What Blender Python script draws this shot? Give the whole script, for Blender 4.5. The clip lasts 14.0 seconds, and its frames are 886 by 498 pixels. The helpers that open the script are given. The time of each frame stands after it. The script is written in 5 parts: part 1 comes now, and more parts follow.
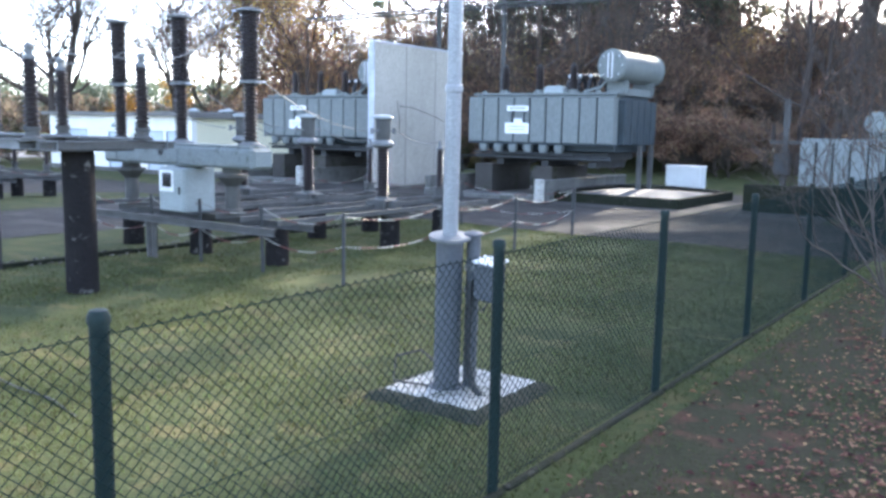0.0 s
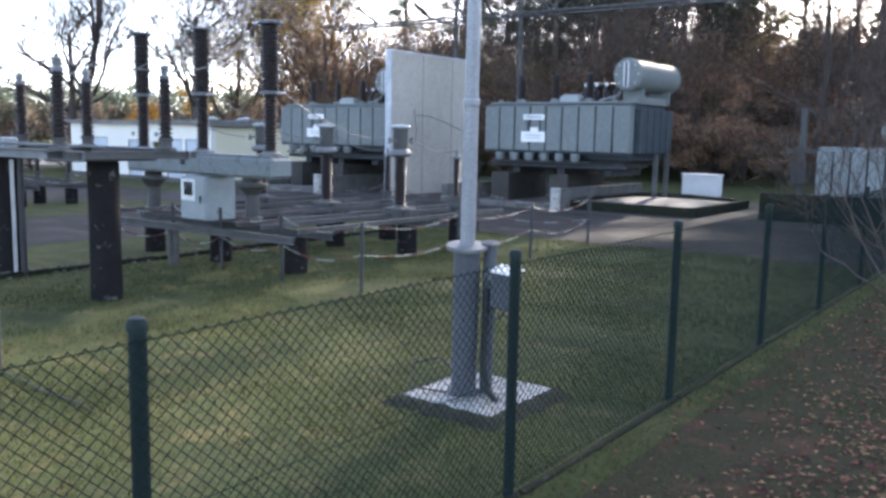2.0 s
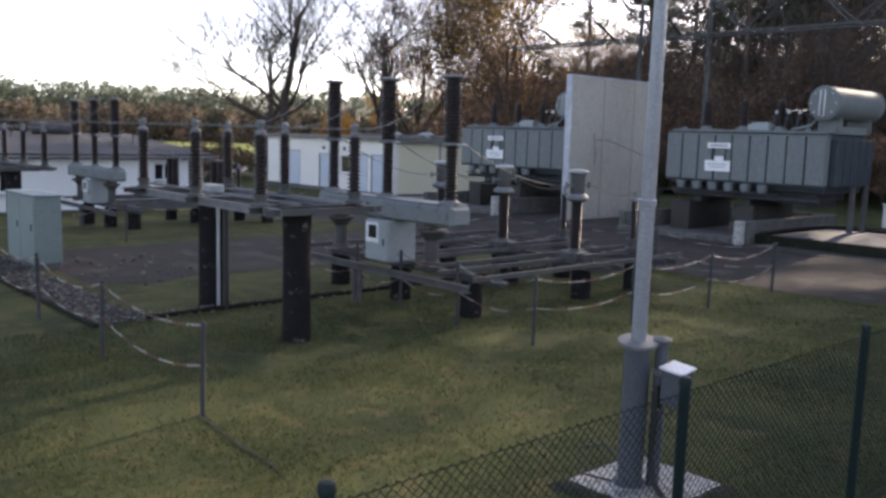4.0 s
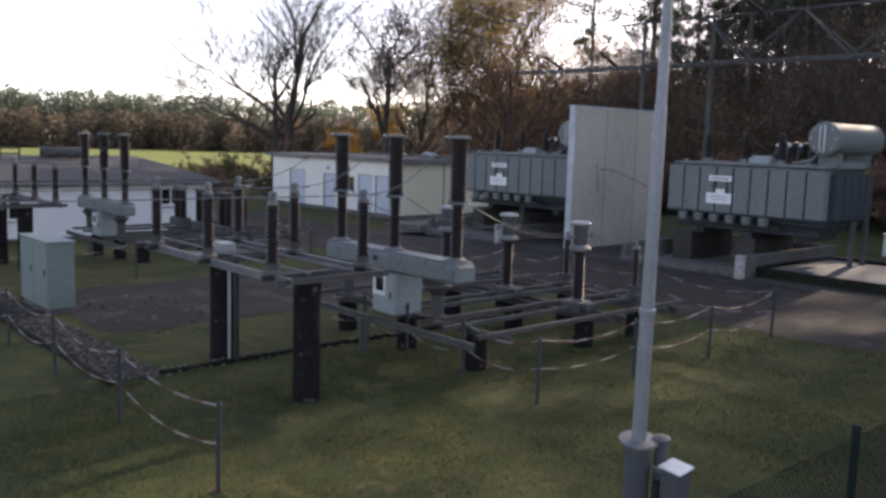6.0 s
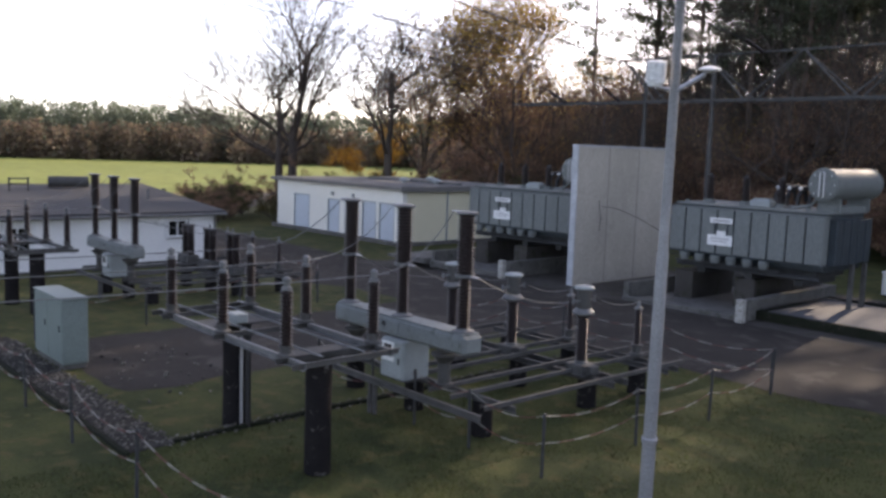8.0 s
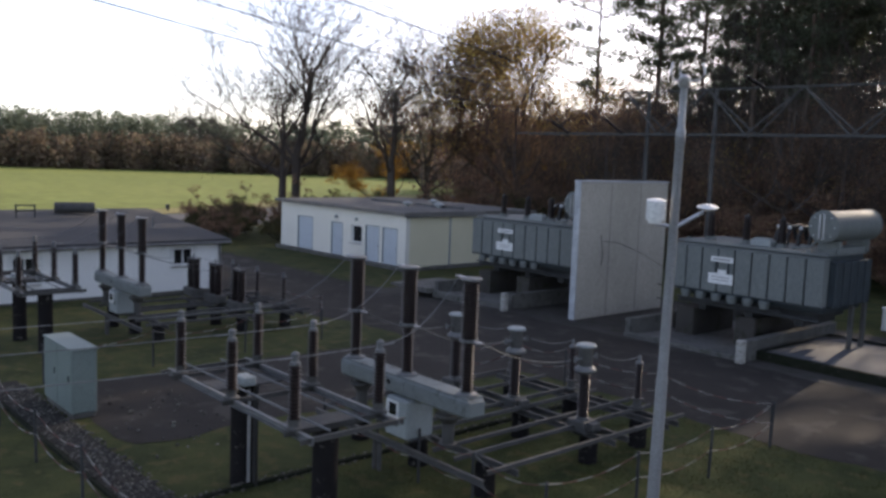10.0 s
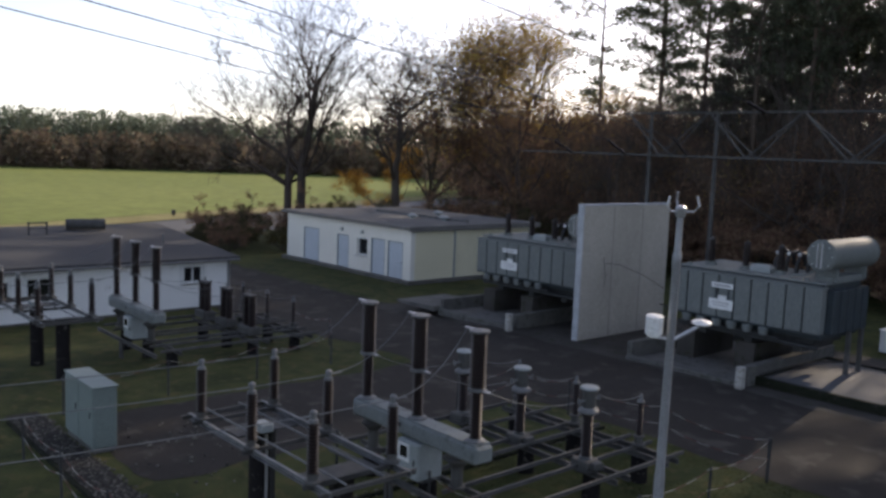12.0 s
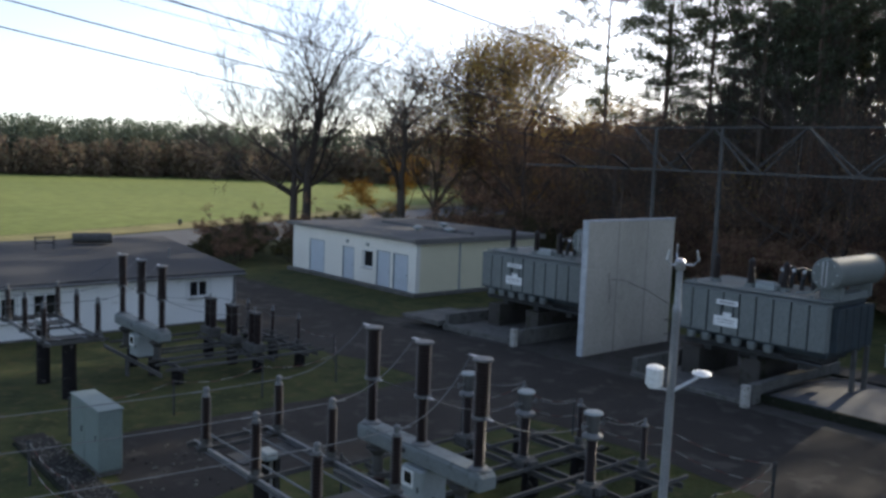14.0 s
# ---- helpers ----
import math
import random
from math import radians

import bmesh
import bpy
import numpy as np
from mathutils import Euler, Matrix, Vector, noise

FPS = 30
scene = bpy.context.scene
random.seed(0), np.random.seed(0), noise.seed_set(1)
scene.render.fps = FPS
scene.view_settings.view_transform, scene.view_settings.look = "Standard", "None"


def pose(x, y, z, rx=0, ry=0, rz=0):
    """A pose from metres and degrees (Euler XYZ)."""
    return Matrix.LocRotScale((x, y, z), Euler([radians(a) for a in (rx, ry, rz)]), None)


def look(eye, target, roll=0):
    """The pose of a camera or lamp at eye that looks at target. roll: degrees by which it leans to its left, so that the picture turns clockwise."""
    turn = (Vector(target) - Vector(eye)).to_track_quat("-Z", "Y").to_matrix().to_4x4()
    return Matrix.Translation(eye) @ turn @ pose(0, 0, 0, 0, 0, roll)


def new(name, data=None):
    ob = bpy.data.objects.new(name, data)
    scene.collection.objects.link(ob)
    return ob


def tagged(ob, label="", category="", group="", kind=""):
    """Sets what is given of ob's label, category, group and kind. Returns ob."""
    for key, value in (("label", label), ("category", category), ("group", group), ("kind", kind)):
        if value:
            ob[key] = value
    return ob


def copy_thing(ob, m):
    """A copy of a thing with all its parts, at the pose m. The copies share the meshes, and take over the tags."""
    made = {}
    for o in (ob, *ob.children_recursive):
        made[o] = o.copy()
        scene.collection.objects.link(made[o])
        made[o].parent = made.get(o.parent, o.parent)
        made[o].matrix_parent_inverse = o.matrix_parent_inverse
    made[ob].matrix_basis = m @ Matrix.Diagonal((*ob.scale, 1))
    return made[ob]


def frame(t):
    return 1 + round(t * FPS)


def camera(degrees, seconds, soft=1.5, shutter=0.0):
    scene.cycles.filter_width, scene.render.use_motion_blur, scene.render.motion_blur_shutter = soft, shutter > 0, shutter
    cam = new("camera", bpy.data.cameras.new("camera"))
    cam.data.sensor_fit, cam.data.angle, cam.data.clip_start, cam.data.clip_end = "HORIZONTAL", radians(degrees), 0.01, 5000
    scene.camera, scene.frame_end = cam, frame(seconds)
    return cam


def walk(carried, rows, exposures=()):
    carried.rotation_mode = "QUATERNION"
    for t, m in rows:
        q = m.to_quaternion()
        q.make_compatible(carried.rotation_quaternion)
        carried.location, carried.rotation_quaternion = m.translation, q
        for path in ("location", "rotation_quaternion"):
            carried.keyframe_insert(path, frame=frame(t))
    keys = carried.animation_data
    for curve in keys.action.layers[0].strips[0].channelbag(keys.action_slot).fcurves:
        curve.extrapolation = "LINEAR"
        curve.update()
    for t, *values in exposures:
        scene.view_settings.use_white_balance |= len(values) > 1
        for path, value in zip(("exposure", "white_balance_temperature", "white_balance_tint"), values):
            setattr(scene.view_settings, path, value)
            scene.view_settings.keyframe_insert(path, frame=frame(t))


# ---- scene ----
cam = camera(54.2, 14.0, soft=3.0)
PATH = [
    (0, (-1.306, 0.675, 2.176), (-2.451, 2.291, 1.898), 1.1),
    (0.5, (-1.331, 0.564, 2.161), (-2.489, 2.172, 1.893), 1.2),
    (1, (-1.331, 0.517, 2.122), (-2.497, 2.12, 1.859), 1.1),
    (1.5, (-1.286, 0.522, 2.121), (-2.459, 2.121, 1.861), 1.1),
    (2, (-1.228, 0.543, 2.214), (-2.404, 2.139, 1.952), 1.1),
    (2.5, (-1.216, 0.555, 2.381), (-2.395, 2.15, 2.121), 1.2),
    (3, (-1.201, 0.516, 2.581), (-2.502, 2.013, 2.317), 1.4),
    (3.5, (-1.178, 0.482, 2.773), (-2.646, 1.814, 2.503), 1.7),
    (6, (-1.037, 0.251, 3.777), (-2.517, 1.573, 3.527), 1.7),
    (6.5, (-1.016, 0.179, 4.124), (-2.497, 1.501, 3.878), 1.7),
    (7, (-0.977, 0.093, 4.366), (-2.459, 1.414, 4.125), 1.8),
    (7.5, (-0.942, 0.019, 4.605), (-2.424, 1.34, 4.356), 1.8),
    (8, (-0.934, -0.013, 4.852), (-2.418, 1.307, 4.62), 1.9),
    (10.5, (-0.802, -0.288, 6.08), (-2.292, 1.029, 5.868), 2.2),
    (11, (-0.719, -0.428, 6.328), (-2.21, 0.888, 6.12), 2.2),
    (11.5, (-0.653, -0.57, 6.594), (-2.145, 0.745, 6.385), 2.2),
    (12, (-0.578, -0.65, 6.885), (-2.07, 0.663, 6.66), 2.2),
    (12.5, (-0.573, -0.679, 7.062), (-2.064, 0.629, 6.805), 2.3),
    (13, (-0.622, -0.636, 7.179), (-2.122, 0.671, 6.968), 2.2),
    (13.5, (-0.588, -0.641, 7.231), (-2.089, 0.664, 7.024), 2.2),
    (14, (-0.555, -0.635, 7.287), (-2.057, 0.668, 7.074), 2.1),
]
walk(cam, [(t, look(eye, target, roll)) for t, eye, target, roll in PATH],
     [(0, 3.18, 6000, 11), (0.5, 2.82, 6100, 12), (1.5, 2.6, 6200, 13), (2.5, 2.6, 6400, 15), (3.5, 1.95, 6800, 18), (6, 1.5, 7050, 21), (6.8, 1.4, 7050, 21), (8, 1.57, 7050, 21),
      (10.5, 1.0, 6800, 17), (12, 0.88, 6850, 17), (13, 1.16, 6850, 16), (14, 0.9, 6300, 10)])

# ---- world, sun, exposure ----
SUN_AZ, SUN_EL = radians(99), radians(21)      # bearing from +x towards +y, height
world = bpy.data.worlds.new("world")
scene.world = world
world.use_nodes = True
wn = world.node_tree
wn.nodes.clear()
sky = wn.nodes.new("ShaderNodeTexSky")
sky.sky_type = "NISHITA"
sky.sun_disc = False
sky.sun_elevation, sky.sun_rotation = SUN_EL, radians(90) - SUN_AZ
sky.air_density, sky.dust_density, sky.ozone_density = 0.6, 1.0, 0.6
bg = wn.nodes.new("ShaderNodeBackground")
bg.inputs["Strength"].default_value = 0.15
wo = wn.nodes.new("ShaderNodeOutputWorld")
veil = wn.nodes.new("ShaderNodeHueSaturation")          # thin high cloud takes colour out of the sky
veil.inputs["Saturation"].default_value = 0.78
wn.links.new(sky.outputs[0], veil.inputs["Color"])
wn.links.new(veil.outputs[0], bg.inputs[0])
wn.links.new(bg.outputs[0], wo.inputs[0])
sun_data = bpy.data.lights.new("sun", "SUN")
sun_data.energy, sun_data.angle, sun_data.color = 2.8, radians(0.6), (1.0, 0.88, 0.70)
sun = new("sun", sun_data)
sun.matrix_world = look((60 * math.cos(SUN_AZ), 60 * math.sin(SUN_AZ), 60 * math.tan(SUN_EL)), (0, 0, 0))


# ---- materials ----
def material(name, colour, rough=0.8, metal=0.0, second=None, scale=4.0, fine=40.0, bump=0.2, amount=0.5,
             jitter=0.0, spec=0.5, stretch=(1, 1, 1), island=0.0, third=None, third_at=0.62):
    """Two-scale noise colour, fine bump, optional tint per object or per island."""
    m = bpy.data.materials.new(name)
    m.use_nodes = True
    nt = m.node_tree
    b = nt.nodes["Principled BSDF"]
    b.inputs["Roughness"].default_value, b.inputs["Metallic"].default_value = rough, metal
    b.inputs["Specular IOR Level"].default_value = spec
    tc = nt.nodes.new("ShaderNodeTexCoord")
    mp = nt.nodes.new("ShaderNodeMapping")
    mp.inputs["Scale"].default_value = stretch
    nt.links.new(tc.outputs["Object"], mp.inputs[0])

    def noise_node(s, detail):
        n = nt.nodes.new("ShaderNodeTexNoise")
        n.inputs["Scale"].default_value, n.inputs["Detail"].default_value = s, detail
        n.inputs["Roughness"].default_value = 0.6
        nt.links.new(mp.outputs[0], n.inputs["Vector"])
        return n
    big, small = noise_node(scale, 4), noise_node(fine, 3)
    second = second or tuple(c * 0.6 for c in colour)

    def mix(fac, a, c):
        x = nt.nodes.new("ShaderNodeMix")
        x.data_type = "RGBA"
        for sock, v in ((x.inputs[0], fac), (x.inputs[6], a), (x.inputs[7], c)):
            if isinstance(v, (int, float)):
                sock.default_value = v
            elif isinstance(v, tuple):
                sock.default_value = (*v, 1)
            else:
                nt.links.new(v, sock)
        return x.outputs[2]

    def ramp(src, lo, hi):
        r = nt.nodes.new("ShaderNodeMapRange")
        r.inputs[1].default_value, r.inputs[2].default_value = lo, hi
        r.clamp = True
        nt.links.new(src, r.inputs[0])
        return r.outputs[0]
    col = mix(ramp(big.outputs[0], 0.5 - 0.2 / max(amount, 0.1) * 0.5, 0.5 + 0.2 / max(amount, 0.1) * 0.5), colour, second)
    if third:
        mid = noise_node(scale * 3.1, 5)
        col = mix(ramp(mid.outputs[0], third_at - 0.05, third_at + 0.05), col, third)
    dark = mix(ramp(small.outputs[0], 0.3, 0.75), (0.72, 0.72, 0.72), (1.15, 1.15, 1.15))
    mul = nt.nodes.new("ShaderNodeMix")
    mul.data_type, mul.blend_type = "RGBA", "MULTIPLY"
    mul.inputs[0].default_value = 1.0
    nt.links.new(col, mul.inputs[6])
    nt.links.new(dark, mul.inputs[7])
    out = mul.outputs[2]
    if jitter or island:
        hsv = nt.nodes.new("ShaderNodeHueSaturation")
        if island:
            src = nt.nodes.new("ShaderNodeNewGeometry").outputs["Random Per Island"]
        else:
            src = nt.nodes.new("ShaderNodeObjectInfo").outputs["Random"]
        r = nt.nodes.new("ShaderNodeMapRange")
        k = max(jitter, island)
        r.inputs[3].default_value, r.inputs[4].default_value = 1 - k, 1 + k
        nt.links.new(src, r.inputs[0])
        nt.links.new(r.outputs[0], hsv.inputs["Value"])
        r2 = nt.nodes.new("ShaderNodeMapRange")
        r2.inputs[3].default_value, r2.inputs[4].default_value = 0.5 - k * 0.06, 0.5 + k * 0.06
        nt.links.new(src, r2.inputs[0])
        nt.links.new(r2.outputs[0], hsv.inputs["Hue"])
        nt.links.new(out, hsv.inputs["Color"])
        out = hsv.outputs[0]
    nt.links.new(out, b.inputs["Base Color"])
    if bump:
        bp = nt.nodes.new("ShaderNodeBump")
        bp.inputs["Strength"].default_value, bp.inputs["Distance"].default_value = bump, 0.02
        nt.links.new(small.outputs[0], bp.inputs["Height"])
        nt.links.new(bp.outputs[0], b.inputs["Normal"])
    return m


GRASS = material("grass", (0.076, 0.084, 0.031), 0.95, second=(0.040, 0.051, 0.021), scale=0.75, fine=20, bump=1.0,
                 third=(0.095, 0.086, 0.036), third_at=0.58, amount=0.8, spec=0.1)
FIELD = material("field", (0.205, 0.235, 0.068), 0.95, second=(0.165, 0.20, 0.058), scale=0.02, fine=0.6, bump=0.1, spec=0.1)
ASPHALT = material("asphalt", (0.045, 0.039, 0.034), 0.92, second=(0.028, 0.025, 0.022), scale=0.35, fine=60, bump=0.4,
                   third=(0.070, 0.062, 0.054), third_at=0.59, spec=0.2)
FARROAD = material("far_road", (0.075, 0.075, 0.08), 0.8, scale=0.1, fine=5, bump=0.1)
VERGE = material("dry_verge", (0.30, 0.27, 0.12), 0.95, scale=0.3, fine=4, bump=0.2, spec=0.1)
LEAFBED = material("leaf_litter_soil", (0.047, 0.039, 0.024), 0.95, second=(0.030, 0.035, 0.016), scale=0.8, fine=22, bump=0.9,
                   third=(0.082, 0.046, 0.030), third_at=0.60, spec=0.1)
GRAVEL = material("gravel_bed", (0.05, 0.046, 0.04), 0.95, scale=3, fine=40, bump=1.0, spec=0.2)
STONE = material("stone_chip", (0.13, 0.12, 0.105), 0.9, scale=6, fine=60, bump=0.3, island=0.8)
CONCRETE = material("pale_concrete", (0.44, 0.43, 0.40), 0.9, second=(0.33, 0.32, 0.29), scale=3.0, fine=50, bump=0.5,
                    third=(0.20, 0.195, 0.165), third_at=0.57)
MOSSRIM = material("mossy_earth_rim", (0.060, 0.056, 0.042), 0.95, second=(0.034, 0.036, 0.022), scale=4, fine=40, bump=0.8, spec=0.1)
PITFLOOR = material("stained_pit_floor", (0.17, 0.165, 0.155), 0.93, second=(0.11, 0.108, 0.10), scale=1.2, fine=50, bump=0.4,
                    third=(0.07, 0.07, 0.062), third_at=0.6)
OLDCONC = material("stained_concrete", (0.15, 0.145, 0.135), 0.92, second=(0.085, 0.084, 0.078), scale=1.5, fine=40, bump=0.5,
                   third=(0.06, 0.065, 0.05), third_at=0.6)
APRON = material("gritty_stained_apron", (0.078, 0.072, 0.066), 0.92, second=(0.045, 0.042, 0.038), scale=0.8, fine=45, bump=0.5,
                 third=(0.040, 0.044, 0.026), third_at=0.60, spec=0.2)
PILLAR = material("tarred_concrete", (0.020, 0.018, 0.018), 0.95, second=(0.013, 0.012, 0.013), scale=2.5, fine=30, bump=0.5,
                  third=(0.12, 0.115, 0.105), third_at=0.66, spec=0.1)
KERB = material("mossy_kerb", (0.022, 0.023, 0.016), 0.95, second=(0.012, 0.016, 0.008), scale=3, fine=40, bump=0.7,
                third=(0.050, 0.047, 0.038), third_at=0.64, spec=0.15)
WALLPANEL = material("fire_wall_concrete", (0.50, 0.465, 0.40), 0.9, second=(0.40, 0.37, 0.315), scale=0.5, fine=30, bump=0.15,
                     stretch=(1, 1, 0.35))
JOINT = material("sealed_joint", (0.30, 0.28, 0.25), 0.9, scale=3, fine=40, bump=0.1)
PANELEDGE = material("zinc_edge", (0.55, 0.58, 0.62), 0.55, metal=0.3, scale=2, fine=40, bump=0.1)
STEEL = material("galvanised_steel", (0.215, 0.22, 0.222), 0.65, metal=0.35, second=(0.135, 0.14, 0.142), scale=5, fine=60, bump=0.12)
OLDSTEEL = material("weathered_steel", (0.098, 0.097, 0.094), 0.75, metal=0.15, second=(0.055, 0.055, 0.053), scale=3, fine=50, bump=0.25,
                    third=(0.09, 0.06, 0.045), third_at=0.68)
DARKSTEEL = material("dark_steel", (0.055, 0.058, 0.06), 0.65, metal=0.3, scale=4, fine=50, bump=0.2)
ALU = material("bright_aluminium", (0.52, 0.53, 0.55), 0.42, metal=0.7, second=(0.42, 0.43, 0.45), scale=4, fine=70, bump=0.08)
PORCELAIN = material("brown_porcelain", (0.021, 0.0125, 0.012), 0.42, second=(0.014, 0.009, 0.009), scale=5, fine=60, bump=0.05, spec=0.3)
MASTTUBE = material("galvanised_mast_tube", (0.34, 0.35, 0.37), 0.5, metal=0.4, second=(0.27, 0.28, 0.30), scale=3, fine=60, bump=0.08)
DULLPIPE = material("dull_grey_pipe_coat", (0.085, 0.092, 0.105), 0.65, second=(0.062, 0.068, 0.078), scale=2, fine=40, bump=0.1)
SHEETGREY = material("weathered_sheet", (0.125, 0.127, 0.132), 0.85, second=(0.098, 0.10, 0.105), scale=0.8, fine=25, bump=0.15)
GREYBLUE = material("grey_blue_paint", (0.215, 0.238, 0.235), 0.65, second=(0.165, 0.185, 0.182), scale=1.6, fine=40, bump=0.1,
                    third=(0.115, 0.125, 0.115), third_at=0.60, spec=0.35)
TANKGREY = material("transformer_grey_green", (0.165, 0.184, 0.178), 0.66, second=(0.135, 0.150, 0.145), scale=0.9, fine=30, bump=0.08,
                    stretch=(1, 1, 0.3), third=(0.13, 0.15, 0.145), third_at=0.68)
# dark colour holds the shade between the radiators and on the end side
TANKSHADE = material("transformer_shaded_gap", (0.03, 0.045, 0.055), 0.6, scale=2, fine=30, bump=0.1)
CABGREEN = material("cabinet_grey_green", (0.18, 0.225, 0.21), 0.55, second=(0.15, 0.19, 0.18), scale=1.5, fine=40, bump=0.06)
BOXGREY = material("light_grey_box_paint", (0.31, 0.345, 0.345), 0.6, second=(0.26, 0.29, 0.29), scale=2, fine=40, bump=0.05)
WHITE = material("white_enamel", (0.80, 0.81, 0.80), 0.5, second=(0.70, 0.71, 0.70), scale=3, fine=40, bump=0.03)
BARS = material("dark_print", (0.42, 0.42, 0.43), 0.6, scale=20, fine=90, bump=0.0)
RENDER_W = material("white_render", (0.86, 0.86, 0.85), 0.9, second=(0.80, 0.80, 0.78), scale=0.5, fine=40, bump=0.15,
                    third=(0.50, 0.50, 0.46), third_at=0.7)
RENDER_C = material("cream_render", (0.76, 0.71, 0.52), 0.9, second=(0.69, 0.645, 0.47), scale=0.5, fine=40, bump=0.15)
RENDER_P = material("pale_cream_render", (0.80, 0.785, 0.72), 0.9, second=(0.73, 0.715, 0.65), scale=0.5, fine=40, bump=0.15)
DOORBLUE = material("pale_blue_door_paint", (0.50, 0.56, 0.62), 0.5, second=(0.44, 0.50, 0.56), scale=1, fine=30, bump=0.05)
ROOFELT = material("grey_roof_felt", (0.15, 0.145, 0.14), 0.95, second=(0.10, 0.10, 0.10), scale=0.35, fine=20, bump=0.3,
                   third=(0.20, 0.19, 0.17), third_at=0.6)
FASCIA = material("weathered_fascia", (0.21, 0.20, 0.185), 0.9, second=(0.14, 0.135, 0.125), scale=1.0, fine=30, bump=0.2)
ROOFDARK = material("dark_roof_felt", (0.045, 0.046, 0.050), 0.95, second=(0.038, 0.040, 0.045), scale=0.25, fine=20, bump=0.25)
GLASS = material("dark_window_glass", (0.02, 0.022, 0.025), 0.08, scale=1, fine=5, bump=0.0, spec=0.8)
GREENPOST = material("green_plastic_coat", (0.009, 0.021, 0.019), 0.6, second=(0.007, 0.016, 0.015), scale=3, fine=50, bump=0.08, spec=0.2)
GREENWIRE = material("green_wire_coat", (0.010, 0.022, 0.022), 0.85, second=(0.008, 0.018, 0.018), scale=2, fine=30, bump=0.0, spec=0.08)
RUBBER = material("black_cable_sheath", (0.018, 0.018, 0.02), 0.5, scale=5, fine=50, bump=0.05)
CHAINW = material("white_plastic_chain", (0.40, 0.39, 0.35), 0.5, scale=5, fine=50, bump=0.02)
CHAINR = material("dull_red_plastic_chain", (0.16, 0.045, 0.035), 0.5, scale=5, fine=50, bump=0.02)
BARK = material("grey_brown_bark", (0.105, 0.087, 0.075), 0.95, second=(0.058, 0.048, 0.041), scale=3, fine=16, bump=0.9,
                stretch=(1, 1, 0.25), jitter=0.25, spec=0.15)
PINEBARK = material("pine_bark", (0.15, 0.105, 0.080), 0.95, second=(0.09, 0.072, 0.062), scale=1.5, fine=12, bump=0.9,
                    stretch=(1, 1, 0.3), jitter=0.25, spec=0.15)


def leaf_material(name, a, b, island=0.45):
    m = material(name, a, 0.75, second=b, scale=0.35, fine=3, bump=0.0, island=island, spec=0.25)
    nt = m.node_tree
    bs = nt.nodes["Principled BSDF"]
    tr = nt.nodes.new("ShaderNodeBsdfTranslucent")
    mx = nt.nodes.new("ShaderNodeMixShader")
    mx.inputs[0].default_value = 0.45
    nt.links.new(bs.inputs["Base Color"].links[0].from_socket, tr.inputs[0])
    nt.links.new(bs.outputs[0], mx.inputs[1])
    nt.links.new(tr.outputs[0], mx.inputs[2])
    nt.links.new(mx.outputs[0], nt.nodes["Material Output"].inputs[0])
    return m


NEEDLE = leaf_material("pine_needles", (0.120, 0.135, 0.088), (0.088, 0.105, 0.070))
OAKLEAF = leaf_material("autumn_oak_leaves", (0.43, 0.29, 0.075), (0.26, 0.175, 0.065), 0.45)
GOLDLEAF = leaf_material("golden_leaves", (0.36, 0.20, 0.03), (0.25, 0.13, 0.03), 0.4)
BROWNLEAF = leaf_material("russet_leaves", (0.26, 0.152, 0.100), (0.165, 0.108, 0.076), 0.5)
DULLLEAF = leaf_material("dull_olive_leaves", (0.085, 0.080, 0.030), (0.06, 0.055, 0.028), 0.5)
DEADLEAF = leaf_material("fallen_leaves", (0.33, 0.165, 0.125), (0.17, 0.072, 0.054), 0.8)
BLADE = leaf_material("grass_blades", (0.112, 0.122, 0.044), (0.062, 0.074, 0.029), 0.6)


